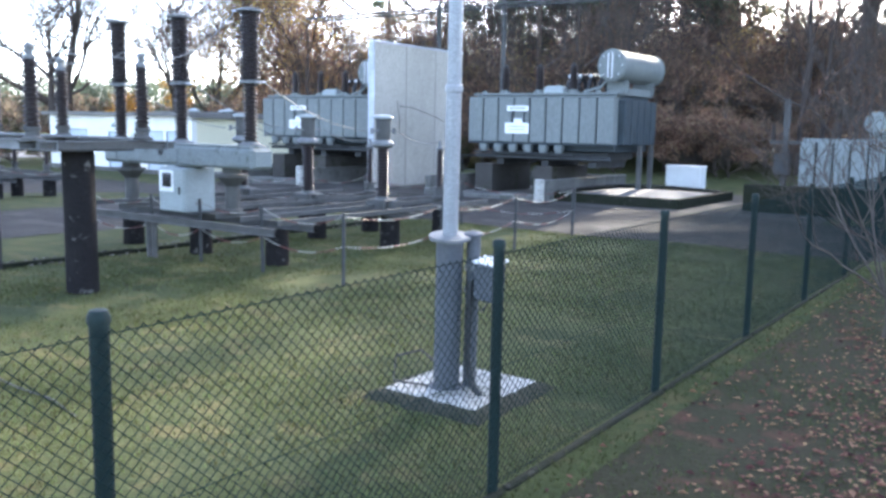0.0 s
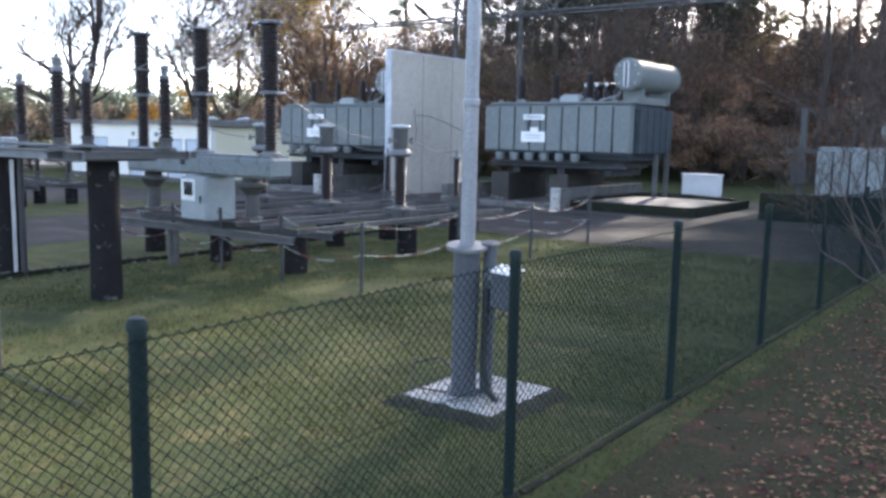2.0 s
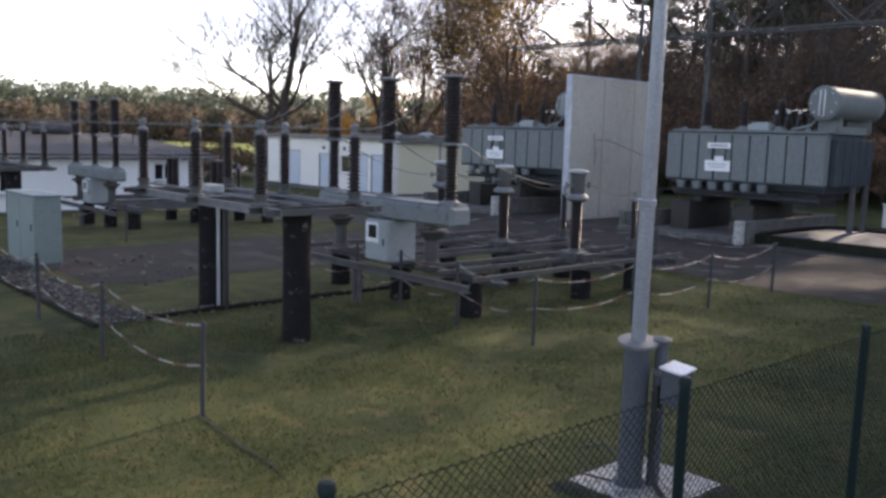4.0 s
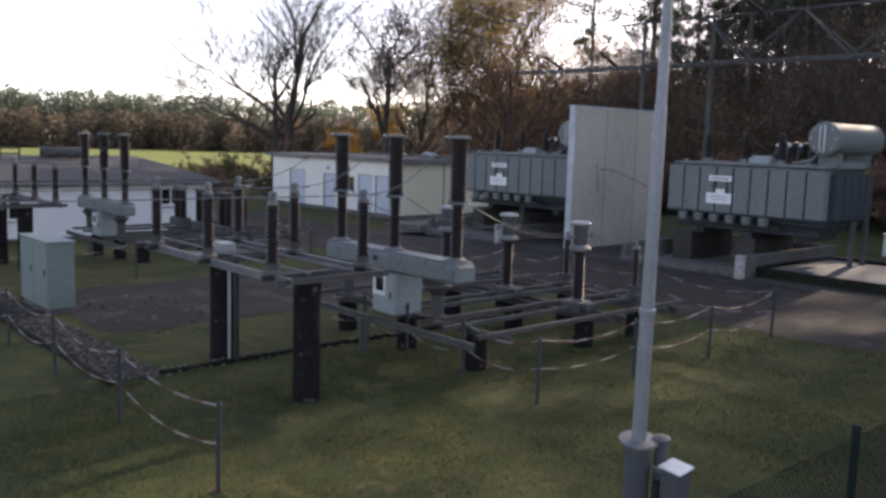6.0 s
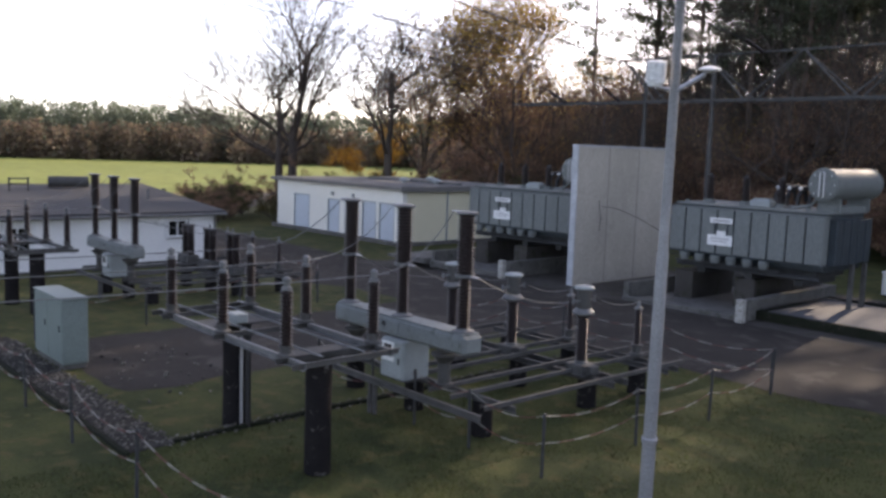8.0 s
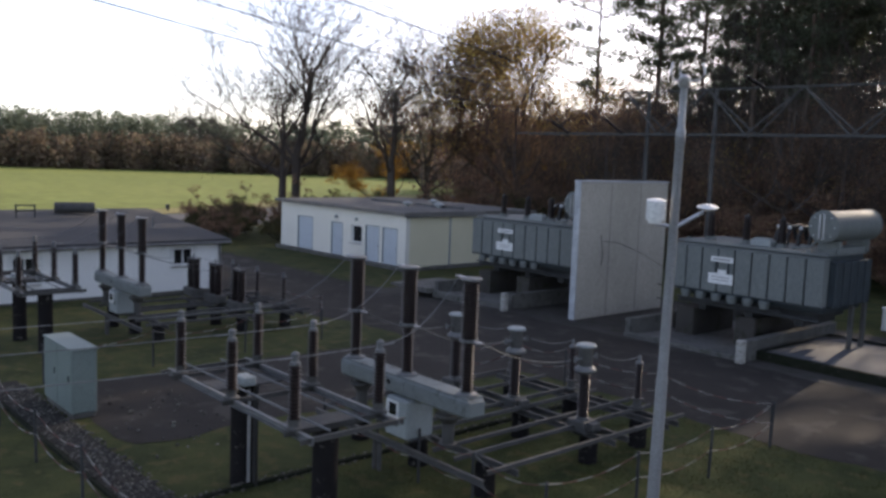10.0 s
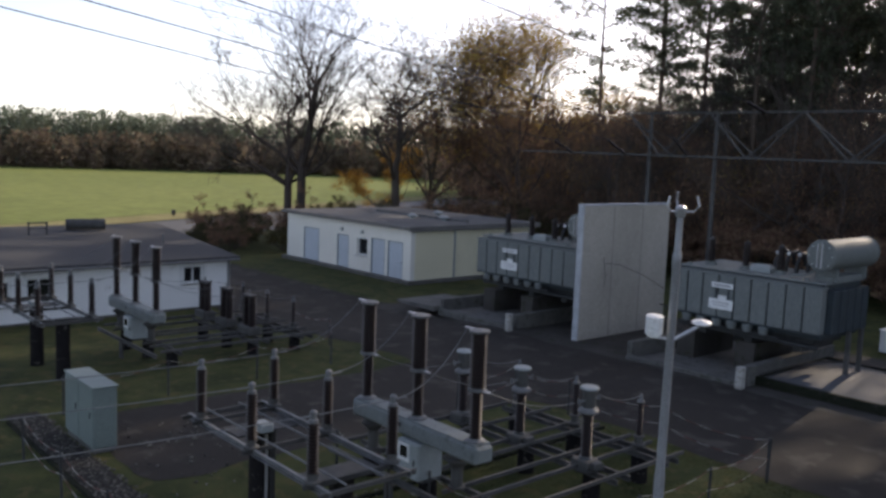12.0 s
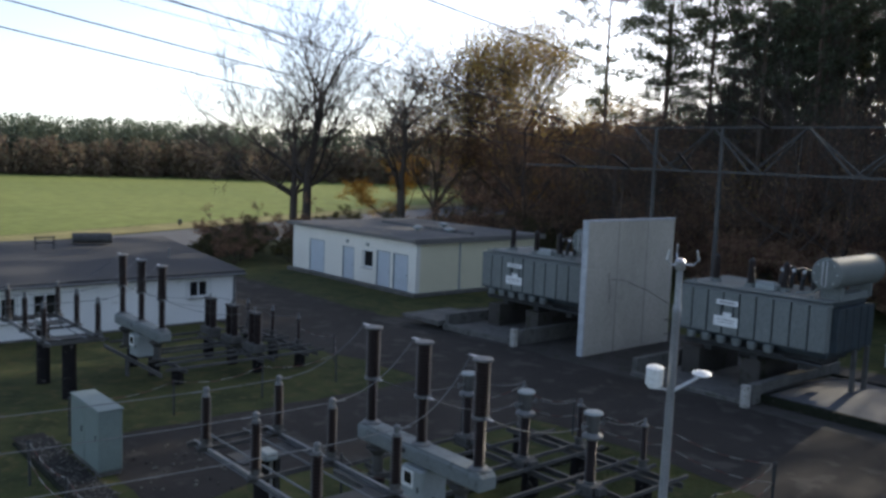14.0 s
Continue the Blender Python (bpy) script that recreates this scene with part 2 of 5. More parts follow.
# ---- mesh tools ----
class Shape:
    """Collects vertices and faces of one mesh."""

    def __init__(self):
        self.v, self.f = [], []

    def add(self, vs, fs):
        k = len(self.v)
        self.v.extend(vs)
        self.f.extend(tuple(i + k for i in f) for f in fs)

    def box(self, c, s, bevel=0.0, turn=None):
        """Box with centre c and size s; bevel cuts all twelve edges."""
        hx, hy, hz = s[0] / 2, s[1] / 2, s[2] / 2
        b = min(bevel, hx * 0.9, hy * 0.9, hz * 0.9)
        if b <= 0:
            vs = [(x * hx, y * hy, z * hz) for z in (-1, 1) for y in (-1, 1) for x in (-1, 1)]
            fs = [(0, 2, 3, 1), (4, 5, 7, 6), (0, 1, 5, 4), (2, 6, 7, 3), (0, 4, 6, 2), (1, 3, 7, 5)]
        else:
            vs, fs, idx = [], [], {}
            for sx in (-1, 1):
                for sy in (-1, 1):
                    for sz in (-1, 1):
                        for ax in range(3):
                            p = [sx * (hx - b), sy * (hy - b), sz * (hz - b)]
                            p[ax] = (sx * hx, sy * hy, sz * hz)[ax]
                            idx[sx, sy, sz, ax] = len(vs)
                            vs.append(tuple(p))

            def quad(q):
                a, b2, c2 = (Vector(vs[i]) for i in q[:3])
                n = (b2 - a).cross(c2 - a)
                m = sum((Vector(vs[i]) for i in q), Vector()) / len(q)
                fs.append(tuple(q) if n.dot(m) > 0 else tuple(reversed(q)))
            for ax in range(3):
                o = [i for i in range(3) if i != ax]
                for sg in (-1, 1):
                    ring = []
                    for a, c2 in ((-1, -1), (1, -1), (1, 1), (-1, 1)):
                        k = [0, 0, 0]
                        k[ax], k[o[0]], k[o[1]] = sg, a, c2
                        ring.append(idx[(*k, ax)])
                    quad(ring)
                for a in (-1, 1):
                    for c2 in (-1, 1):
                        k0, k1 = [0, 0, 0], [0, 0, 0]
                        k0[ax], k1[ax] = -1, 1
                        for k in (k0, k1):
                            k[o[0]], k[o[1]] = a, c2
                        quad([idx[(*k0, o[0])], idx[(*k1, o[0])], idx[(*k1, o[1])], idx[(*k0, o[1])]])
            for sx in (-1, 1):
                for sy in (-1, 1):
                    for sz in (-1, 1):
                        quad([idx[sx, sy, sz, i] for i in range(3)])
        m = Matrix.Translation(c) @ (turn or Matrix())
        self.add([tuple(m @ Vector(p)) for p in vs], fs)
        return self

    def lathe(self, profile, seg=16, at=(0, 0, 0), axis=None, caps=True):
        """Turn (radius, height) rows round z, then turn z to axis."""
        q = Vector((0, 0, 1)).rotation_difference(Vector(axis)).to_matrix() if axis else None
        vs, fs, n = [], [], len(profile)
        for r, z in profile:
            for i in range(seg):
                a = 2 * math.pi * i / seg
                p = Vector((r * math.cos(a), r * math.sin(a), z))
                p = q @ p if q else p
                vs.append((p[0] + at[0], p[1] + at[1], p[2] + at[2]))
        for j in range(n - 1):
            for i in range(seg):
                k = (i + 1) % seg
                fs.append((j * seg + i, j * seg + k, (j + 1) * seg + k, (j + 1) * seg + i))
        if caps:
            fs.append(tuple(reversed(range(seg))))
            fs.append(tuple(range((n - 1) * seg, n * seg)))
        self.add(vs, fs)
        return self

    def rod(self, a, b, r, r2=None, seg=8):
        d = Vector(b) - Vector(a)
        return self.lathe([(r, 0), (r2 if r2 is not None else r, d.length)], seg, a, d)

    def tube(self, pts, r, seg=6, taper=1.0):
        """A tube through the points, thinning to r * taper."""
        pts = [Vector(p) for p in pts]
        n, vs, fs = len(pts), [], []
        up = Vector((0, 0, 1))
        for i, p in enumerate(pts):
            d = (pts[min(i + 1, n - 1)] - pts[max(i - 1, 0)]).normalized()
            a = d.cross(up if abs(d.z) < 0.9 else Vector((1, 0, 0))).normalized()
            b = d.cross(a)
            rr = r * (1 + (taper - 1) * i / max(n - 1, 1))
            for k in range(seg):
                t = 2 * math.pi * k / seg
                vs.append(tuple(p + (a * math.cos(t) + b * math.sin(t)) * rr))
        for i in range(n - 1):
            for k in range(seg):
                k2 = (k + 1) % seg
                fs.append((i * seg + k, i * seg + k2, (i + 1) * seg + k2, (i + 1) * seg + k))
        fs.append(tuple(reversed(range(seg))))
        fs.append(tuple(range((n - 1) * seg, n * seg)))
        self.add(vs, fs)
        return self

    def mesh(self, name, mat, smooth=35):
        me = bpy.data.meshes.new(name)
        me.from_pydata(self.v, [], self.f)
        if mat:
            me.materials.append(mat)
        if smooth:
            me.shade_smooth()
            me.set_sharp_from_angle(angle=radians(smooth))
        me.update()
        return me


def part(name, shape, mat, parent, label="", smooth=35, at=None):
    ob = new(name, shape.mesh(name, mat, smooth) if isinstance(shape, Shape) else shape)
    if at is not None:
        ob.matrix_basis = at if isinstance(at, Matrix) else pose(*at)
    ob.parent = parent
    return tagged(ob, label)


def thing(name, at, label, category, group="", kind=""):
    ob = new(name)
    ob.empty_display_size = 0.2
    ob.matrix_basis = at if isinstance(at, Matrix) else pose(*at)
    return tagged(ob, label, category, group, kind)


def lone(name, shape, mat, label, category, group="", kind="", at=None, smooth=35):
    ob = new(name, shape.mesh(name, mat, smooth) if isinstance(shape, Shape) else shape)
    if at is not None:
        ob.matrix_basis = at if isinstance(at, Matrix) else pose(*at)
    return tagged(ob, label, category, group, kind)


def smoothstep(a, b, x):
    t = min(1.0, max(0.0, (x - a) / (b - a)))
    return t * t * (3 - 2 * t)


def ground_z(x, y):
    """Height of the terrain: level yard, falling gently to the house and the fields."""
    z = -0.55 * smoothstep(-23, -35, x) - 0.45 * smoothstep(-45, -80, x)
    z += 0.5 * smoothstep(36, 70, y) * smoothstep(-60, -30, x)
    z += 0.04 * noise.noise((x * 0.5, y * 0.5, 3.0)) * smoothstep(-3.3, -2.2, x)
    return z


def sheet(x0, x1, y0, y1, step, lift, ragged=0.0):
    """A terrain-following sheet."""
    s = Shape()
    nx, ny = max(1, round((x1 - x0) / step)), max(1, round((y1 - y0) / step))
    for j in range(ny + 1):
        for i in range(nx + 1):
            x, y = x0 + (x1 - x0) * i / nx, y0 + (y1 - y0) * j / ny
            if ragged and (i in (0, nx) or j in (0, ny)):
                x += ragged * noise.noise((x * 0.9, y * 0.9, 7.0)) * (i in (0, nx))
                y += ragged * noise.noise((x * 0.9, y * 0.9, 11.0)) * (j in (0, ny))
            s.v.append((x, y, ground_z(x, y) + lift))
    for j in range(ny):
        for i in range(nx):
            k = j * (nx + 1) + i
            s.f.append((k, k + 1, k + nx + 2, k + nx + 1))
    return s


# ---- ground ----
def ramp_axis(near0, near1, step, far):
    """Coordinates that are dense between near0 and near1 and widen outwards."""
    vals = list(np.arange(near0, near1 + 1e-6, step))
    d, lo, hi = step, near0, near1
    while lo > -far or hi < far:
        d *= 1.25
        lo, hi = lo - d, hi + d
        vals = [lo] + vals + [hi]
    return vals


gx, gy = ramp_axis(-52, 6, 1.0, 3200), ramp_axis(-8, 42, 1.0, 3200)
g = Shape()
for yy in gy:
    for xx in gx:
        g.v.append((xx, yy, ground_z(xx, yy)))
for j in range(len(gy) - 1):
    for i in range(len(gx) - 1):
        k = j * len(gx) + i
        g.f.append((k, k + 1, k + len(gx) + 1, k + len(gx)))
lone("ground", g, GRASS, "short mossy green lawn with dry patches", "grass", kind="structure", smooth=180)


def strip(name, a, b, width, lift, mat, label, category, n=40):
    """A flat band from a to b, following the terrain."""
    s = Shape()
    a, b = Vector(a), Vector(b)
    d = (b - a).normalized()
    side = Vector((-d.y, d.x)) * width / 2
    for i in range(n + 1):
        p = a + (b - a) * i / n
        for k in (-1, -0.5, 0, 0.5, 1):
            q = p + side * k
            s.v.append((q.x, q.y, ground_z(q.x, q.y) + lift))
    for i in range(n):
        for k in range(4):
            j = i * 5 + k
            s.f.append((j, j + 5, j + 6, j + 1))
    return lone(name, s, mat, label, category, kind="structure", smooth=180)


lone("yard", sheet(-58, 3.0, 17.1, 23.3, 0.6, 0.012, 0.35), ASPHALT, "worn dark asphalt yard in front of the transformers", "asphalt",
     kind="structure", smooth=180)
lone("service_lane", sheet(-21.8, -16.9, 6.2, 17.3, 0.2, 0.009, 0.22), ASPHALT, "worn dark asphalt lane between the switch bays", "asphalt",
     kind="structure", smooth=180)
lone("transformer_apron", sheet(-33, -6.0, 23.2, 31.5, 0.6, 0.020, 0.3), APRON, "stained grey apron round the transformers", "pavement",
     kind="structure", smooth=180)
lone("building_path", sheet(-52, -33, 23.2, 24.6, 0.6, 0.018, 0.4), ASPHALT, "worn asphalt edge beside the building lawn", "asphalt",
     kind="structure", smooth=180)
DIR = Vector((-0.40, 0.917))
ROADMID = Vector((-67.5, 17.5))
strip("road", ROADMID - DIR * 160, ROADMID + DIR * 90, 13, 0.05, FARROAD, "grey asphalt country road behind the house", "road", 100)
PERP = Vector((-0.917, -0.40))
strip("road_verge", ROADMID + PERP * 9.5 - DIR * 160, ROADMID + PERP * 9.5 + DIR * 150, 5, 0.07, VERGE, "dry yellow grass verge along the road", "grass", 100)
strip("field", ROADMID + PERP * 122 - DIR * 260, ROADMID + PERP * 122 + DIR * 260, 220, 0.09, FIELD, "bright green winter crop field", "field", 100)
lone("leaf_bank", sheet(-3.55, 5.0, -6, 40, 0.5, 0.012), LEAFBED, "shaded bank of soil, thin grass and fallen leaves", "ground",
     kind="structure", smooth=180)


# ---- fence ----
FENCE_X, FENCE_TOP, FENCE_Y0, FENCE_Y1 = -3.9, 1.50, -2.7, 42.3
fence = thing("fence", (FENCE_X, 0, 0), "green chain-link fence on round steel posts", "fence")
post = Shape().lathe([(0.034, -0.3), (0.034, 1.50), (0.040, 1.50), (0.040, 1.525), (0.030, 1.545), (0.012, 1.55)], 14)
post_mesh = post.mesh("post", GREENPOST)
y = 2.336 - 2 * 2.56
while y < FENCE_Y1:
    part("post", post_mesh, None, fence, at=(0, y, 0))
    y += 2.56
mesh_wires = Shape()
A = 0.031
rows_n = int(1.42 / (A * 0.93))
for k in range(int((24.0 - FENCE_Y0) / A)):
    base = FENCE_Y0 + k * A
    pts = [(0.045 + (0.0016 if (j + k) % 2 else -0.0016), base + (A if (j + k) % 2 else 0.0), 0.07 + j * A * 0.93) for j in range(rows_n + 1)]
    mesh_wires.tube(pts, 0.0029, 4)
for k in range(int((FENCE_Y1 - 24.0) / 0.06)):
    base = 24.0 + k * 0.06
    pts = [(0.045, base + (0.06 if (j + k) % 2 else 0.0), 0.07 + j * 0.06) for j in range(25)]
    mesh_wires.tube(pts, 0.0032, 3)
tagged(part("wire_mesh", mesh_wires, GREENWIRE, fence, "green plastic-coated chain-link wire mesh"), kind="stuff")
for z in (0.10, 0.80, 1.47):
    part("tension_wire", Shape().rod((0.047, FENCE_Y0, z), (0.047, FENCE_Y1, z), 0.0024, seg=5), GREENWIRE, fence)
sill = Shape()
y = FENCE_Y0
while y < FENCE_Y1:
    sill.box((FENCE_X + 0.03, y + 1.28, -0.05), (0.06, 2.54, 0.16), 0.015)
    y += 2.56
lone("fence_kerb", sill, KERB, "mossy concrete edging boards under the fence", "kerb", kind="structure")

# ---- weather mast ----
def earth_rim(cx, cy, ax, ay, bx, by, h):
    """A worn, uneven collar of earth that slopes from a slab's edge down to the lawn."""
    s, n = Shape(), 48
    for k in range(n):
        a = 2 * math.pi * k / n
        c, q = math.cos(a), math.sin(a)
        f = 1 / max(abs(c), abs(q))
        w = 1 + 0.10 * noise.noise((c * 3, q * 3, 4.0))
        for fx, fy, z in ((ax * 0.96, ay * 0.96, h), (ax, ay, h), ((ax + bx) / 2 * w, (ay + by) / 2 * w, h * 0.62), (bx * w, by * w, -0.03)):
            s.v.append((cx + c * f * fx, cy + q * f * fy, z + 0.012 * noise.noise((c * 9, q * 9, fx))))
    for k in range(n):
        j = (k + 1) % n
        for m in range(3):
            s.f.append((k * 4 + m, k * 4 + m + 1, j * 4 + m + 1, j * 4 + m))
    return s


lone("earth_rim", earth_rim(-5.18, 6.45, 0.45, 0.49, 0.60, 0.64, 0.065), MOSSRIM, "dark mossy earth collar round the foundation slab", "earth", kind="structure", smooth=80)
PX, PY = -5.24, 6.31
LEAN = Vector((0.088, -0.116, 1.0))            # the mast leans out towards the fence
slab = Shape().box((0, 0, -0.03), (0.90, 0.98, 0.17), 0.025)
lone("foundation_slab", slab, CONCRETE, "pale square concrete foundation slab in the lawn", "slab", at=(-5.18, 6.45, 0.02))
mast = thing("weather_mast", Matrix.Translation((PX, PY, 0.06)) @ Vector((0, 0, 1)).rotation_difference(LEAN).to_matrix().to_4x4(), "tall galvanised mast with weather sensors on a concrete slab", "mast")
part("lower_pipe", Shape().lathe([(0.14, 0), (0.14, 0.03), (0.105, 0.035), (0.105, 1.25), (0.125, 1.26), (0.125, 1.29), (0.06, 1.30)], 20), DULLPIPE, mast,
     "dull grey coated lower pipe")
part("collar", Shape().lathe([(0.068, 1.265), (0.165, 1.275), (0.165, 1.30), (0.068, 1.31)], 20), STEEL, mast)
part("tube", Shape().lathe([(0.060, 1.28), (0.058, 2.40), (0.067, 2.41), (0.067, 2.45), (0.054, 2.46), (0.047, 4.05), (0.041, 4.08), (0.034, 6.00), (0.038, 6.01),
                            (0.038, 6.10), (0.028, 6.12), (0.027, 6.44)], 18), MASTTUBE, mast, "bright galvanised upper tube")
part("guard_pipe", Shape().rod((0.13, 0.14, 0.0), (0.13, 0.14, 1.30), 0.055, seg=14), DULLPIPE, mast, "grey cable guard pipe")
part("guard_cap", Shape().lathe([(0.075, 0), (0.075, 0.012), (0.02, 0.03)], 14, (0.13, 0.14, 1.30)), DULLPIPE, mast)
jb = part("junction_box", Shape().box((0.30, 0.12, 0.96), (0.19, 0.18, 0.30), 0.015), DULLPIPE, mast, "grey plastic junction box")
part("lid", Shape().box((0.30, 0.12, 1.12), (0.22, 0.21, 0.02), 0.008), WHITE, jb, "white rain lid")
for z in (0.86, 1.04):
    part("clamp", Shape().box((0.17, 0.10, z), (0.16, 0.06, 0.05), 0.008), STEEL, mast)
part("cable", Shape().tube([(0.16, 0.06, 0.95), (0.18, 0.03, 0.7), (0.19, 0.0, 0.35), (0.26, -0.02, 0.12), (0.36, -0.02, 0.02)], 0.028, 8), RUBBER, mast,
     "thick black cable")
part("cable", Shape().tube([(0.33, 0.08, 0.80), (0.30, 0.02, 0.74), (0.22, 0.0, 0.77), (0.17, 0.02, 0.72)], 0.008, 6), RUBBER, mast)
part("cable_loop", Shape().tube([(-0.1, -0.1, 0.03), (-0.35, -0.25, 0.06), (-0.45, -0.1, 0.20), (-0.30, 0.05, 0.24), (-0.1, 0.02, 0.18)], 0.010, 6), RUBBER, mast,
     "loose black cable loop")
arm = part("sensor_arm", Shape().rod((0.02, 0.0, 5.34), (0.15, 0.17, 5.46), 0.018, seg=8).rod((0, 0, 5.34), (-0.10, -0.10, 5.36), 0.014, seg=8), ALU, mast)
part("radiation_shield", Shape().lathe([(0.055, 0), (0.055, 0.02), (0.075, 0.025), (0.075, 0.06), (0.07, 0.062), (0.075, 0.066), (0.075, 0.12), (0.07, 0.122),
                                        (0.075, 0.126), (0.075, 0.18), (0.04, 0.19)], 16, (-0.10, -0.11, 5.37)), WHITE, arm, "white round sensor housing")
part("sensor_disc", Shape().lathe([(0.02, 0), (0.08, 0.02), (0.085, 0.03), (0.03, 0.05)], 16, (0.17, 0.19, 5.47)), WHITE, arm, "white disc sensor")
horn = part("wind_sensor", Shape().lathe([(0.035, 0), (0.045, 0.02), (0.045, 0.08), (0.02, 0.10)], 12, (0, 0, 6.42)), ALU, mast, "forked ultrasonic wind sensor")
for a in (0.3, 2.4, 4.5):
    cx, cy = math.cos(a), math.sin(a)
    part("prong", Shape().tube([(0.02 * cx, 0.02 * cy, 6.47), (0.11 * cx, 0.11 * cy, 6.48), (0.15 * cx, 0.15 * cy, 6.53), (0.13 * cx, 0.13 * cy, 6.61)], 0.009, 6),
         ALU, horn)


# ---- switchgear ----
def insulator_profile(h, core, shed, n, top=None):
    """Ribbed porcelain column of height h with n sheds."""
    top = top or (core, shed)
    rows = [(core * 1.05, 0)]
    for i in range(n):
        t = (i + 0.5) / n
        c, s = core + (top[0] - core) * t, shed + (top[1] - shed) * t
        z, d = h * (i + 0.15) / n, h / n
        rows += [(c, z), (s, z + 0.18 * d), (s * 0.99, z + 0.34 * d), (c, z + 0.72 * d)]
    rows.append((top[0] * 1.05, h))
    return rows


INS_LOW = Shape().lathe(insulator_profile(0.86, 0.075, 0.112, 15), 16).mesh("lower_insulator", PORCELAIN, 50)
INS_UP = Shape().lathe(insulator_profile(0.98, 0.110, 0.150, 17), 18).mesh("upper_insulator", PORCELAIN, 50)
INS_DIS = Shape().lathe(insulator_profile(0.78, 0.062, 0.095, 14), 16).mesh("insulator", PORCELAIN, 50)
INS_CT = Shape().lathe(insulator_profile(0.86, 0.085, 0.118, 15), 16).mesh("insulator", PORCELAIN, 50)
INS_SA = Shape().lathe(insulator_profile(0.72, 0.05, 0.075, 14), 14).mesh("insulator", PORCELAIN, 50)
FLANGE = Shape().lathe([(0.125, 0), (0.125, 0.03), (0.085, 0.045), (0.085, 0.06)], 16).mesh("flange", STEEL)
CAP_UP = Shape().lathe([(0.16, 0), (0.185, 0.01), (0.185, 0.04), (0.12, 0.055), (0.05, 0.06)], 18).mesh("cap", STEEL)
MID = Shape().lathe([(0.10, 0), (0.165, 0.008), (0.165, 0.05), (0.12, 0.06)], 18).mesh("mid_flange", STEEL)


def breaker(at):
    """Three-pole live-tank breaker on a box beam, drive cabinet below."""
    th = thing("circuit_breaker", at, "grey three-pole circuit breaker with brown porcelain columns", "circuit breaker", "high-voltage breakers")
    beam = part("beam", Shape().box((0.02, 0, 1.66), (3.66, 0.42, 0.32), 0.04).box((0.02, 0, 1.835), (3.55, 0.38, 0.03), 0.008), GREYBLUE, th,
                "light grey-blue painted box beam")
    for sx in (-1, 1):
        part("end_flange", Shape().box((0.02 + sx * 1.845, 0, 1.66), (0.03, 0.34, 0.24), 0.01), GREYBLUE, beam)
    part("vent_hole", Shape().lathe([(0.05, 0), (0.05, 0.012)], 12, (-0.25, -0.224, 1.70), (0, -1, 0)), DARKSTEEL, beam)
    cab = part("drive_cabinet", Shape().box((0.12, 0.0, 1.13), (0.62, 0.60, 0.70), 0.02), BOXGREY, th, "light grey drive cabinet with a small window")
    part("door", Shape().box((0.12, -0.31, 1.13), (0.58, 0.025, 0.66), 0.008), BOXGREY, cab)
    part("window_frame", Shape().box((0.02, -0.328, 1.26), (0.34, 0.02, 0.34), 0.006), WHITE, cab)
    part("window", Shape().box((0.04, -0.338, 1.28), (0.22, 0.008, 0.22), 0.002), GLASS, cab)
    part("handle", Shape().box((0.34, -0.338, 1.12), (0.025, 0.03, 0.12), 0.006), DARKSTEEL, cab)
    part("base_rail", Shape().box((0.12, 0, 0.765), (0.74, 0.5, 0.03), 0.006), DARKSTEEL, cab)
    for i in (-1, 0, 1):
        p = part("pole_base", Shape().lathe([(0.19, 1.845), (0.19, 1.875), (0.13, 1.89), (0.10, 1.92), (0.10, 1.93)], 16, (i * 1.6, 0, 0)), STEEL, th)
        part("access_cover", Shape().box((i * 1.6 + 0.02, -0.219, 1.66), (0.30, 0.018, 0.20), 0.006), GREYBLUE, beam)
        part("lower_insulator", INS_LOW, None, th, "brown ribbed porcelain column", at=(i * 1.6, 0, 1.90))
        part("mid_flange", MID, None, th, at=(i * 1.6, 0, 2.755))
        part("terminal", Shape().box((i * 1.6 + 0.22, 0.0, 2.785), (0.18, 0.07, 0.022), 0.004), ALU, th)
        part("upper_insulator", INS_UP, None, th, "brown ribbed porcelain column", at=(i * 1.6, 0, 2.81))
        part("cap", CAP_UP, None, th, "grey metal cap", at=(i * 1.6, 0, 3.79))
        part("terminal", Shape().box((i * 1.6 - 0.24, 0.0, 3.83), (0.22, 0.07, 0.022), 0.004), ALU, th)
    for x in (-1.42, 1.12):
        part("pedestal", Shape().lathe([(0.16, 0.84), (0.16, 0.87), (0.11, 0.88), (0.11, 1.22), (0.20, 1.34), (0.24, 1.36), (0.24, 1.40), (0.15, 1.42), (0.15, 1.49)],
                                       18, (x, 0.05, 0)), OLDSTEEL, th, "weathered flanged pedestal")
    return th


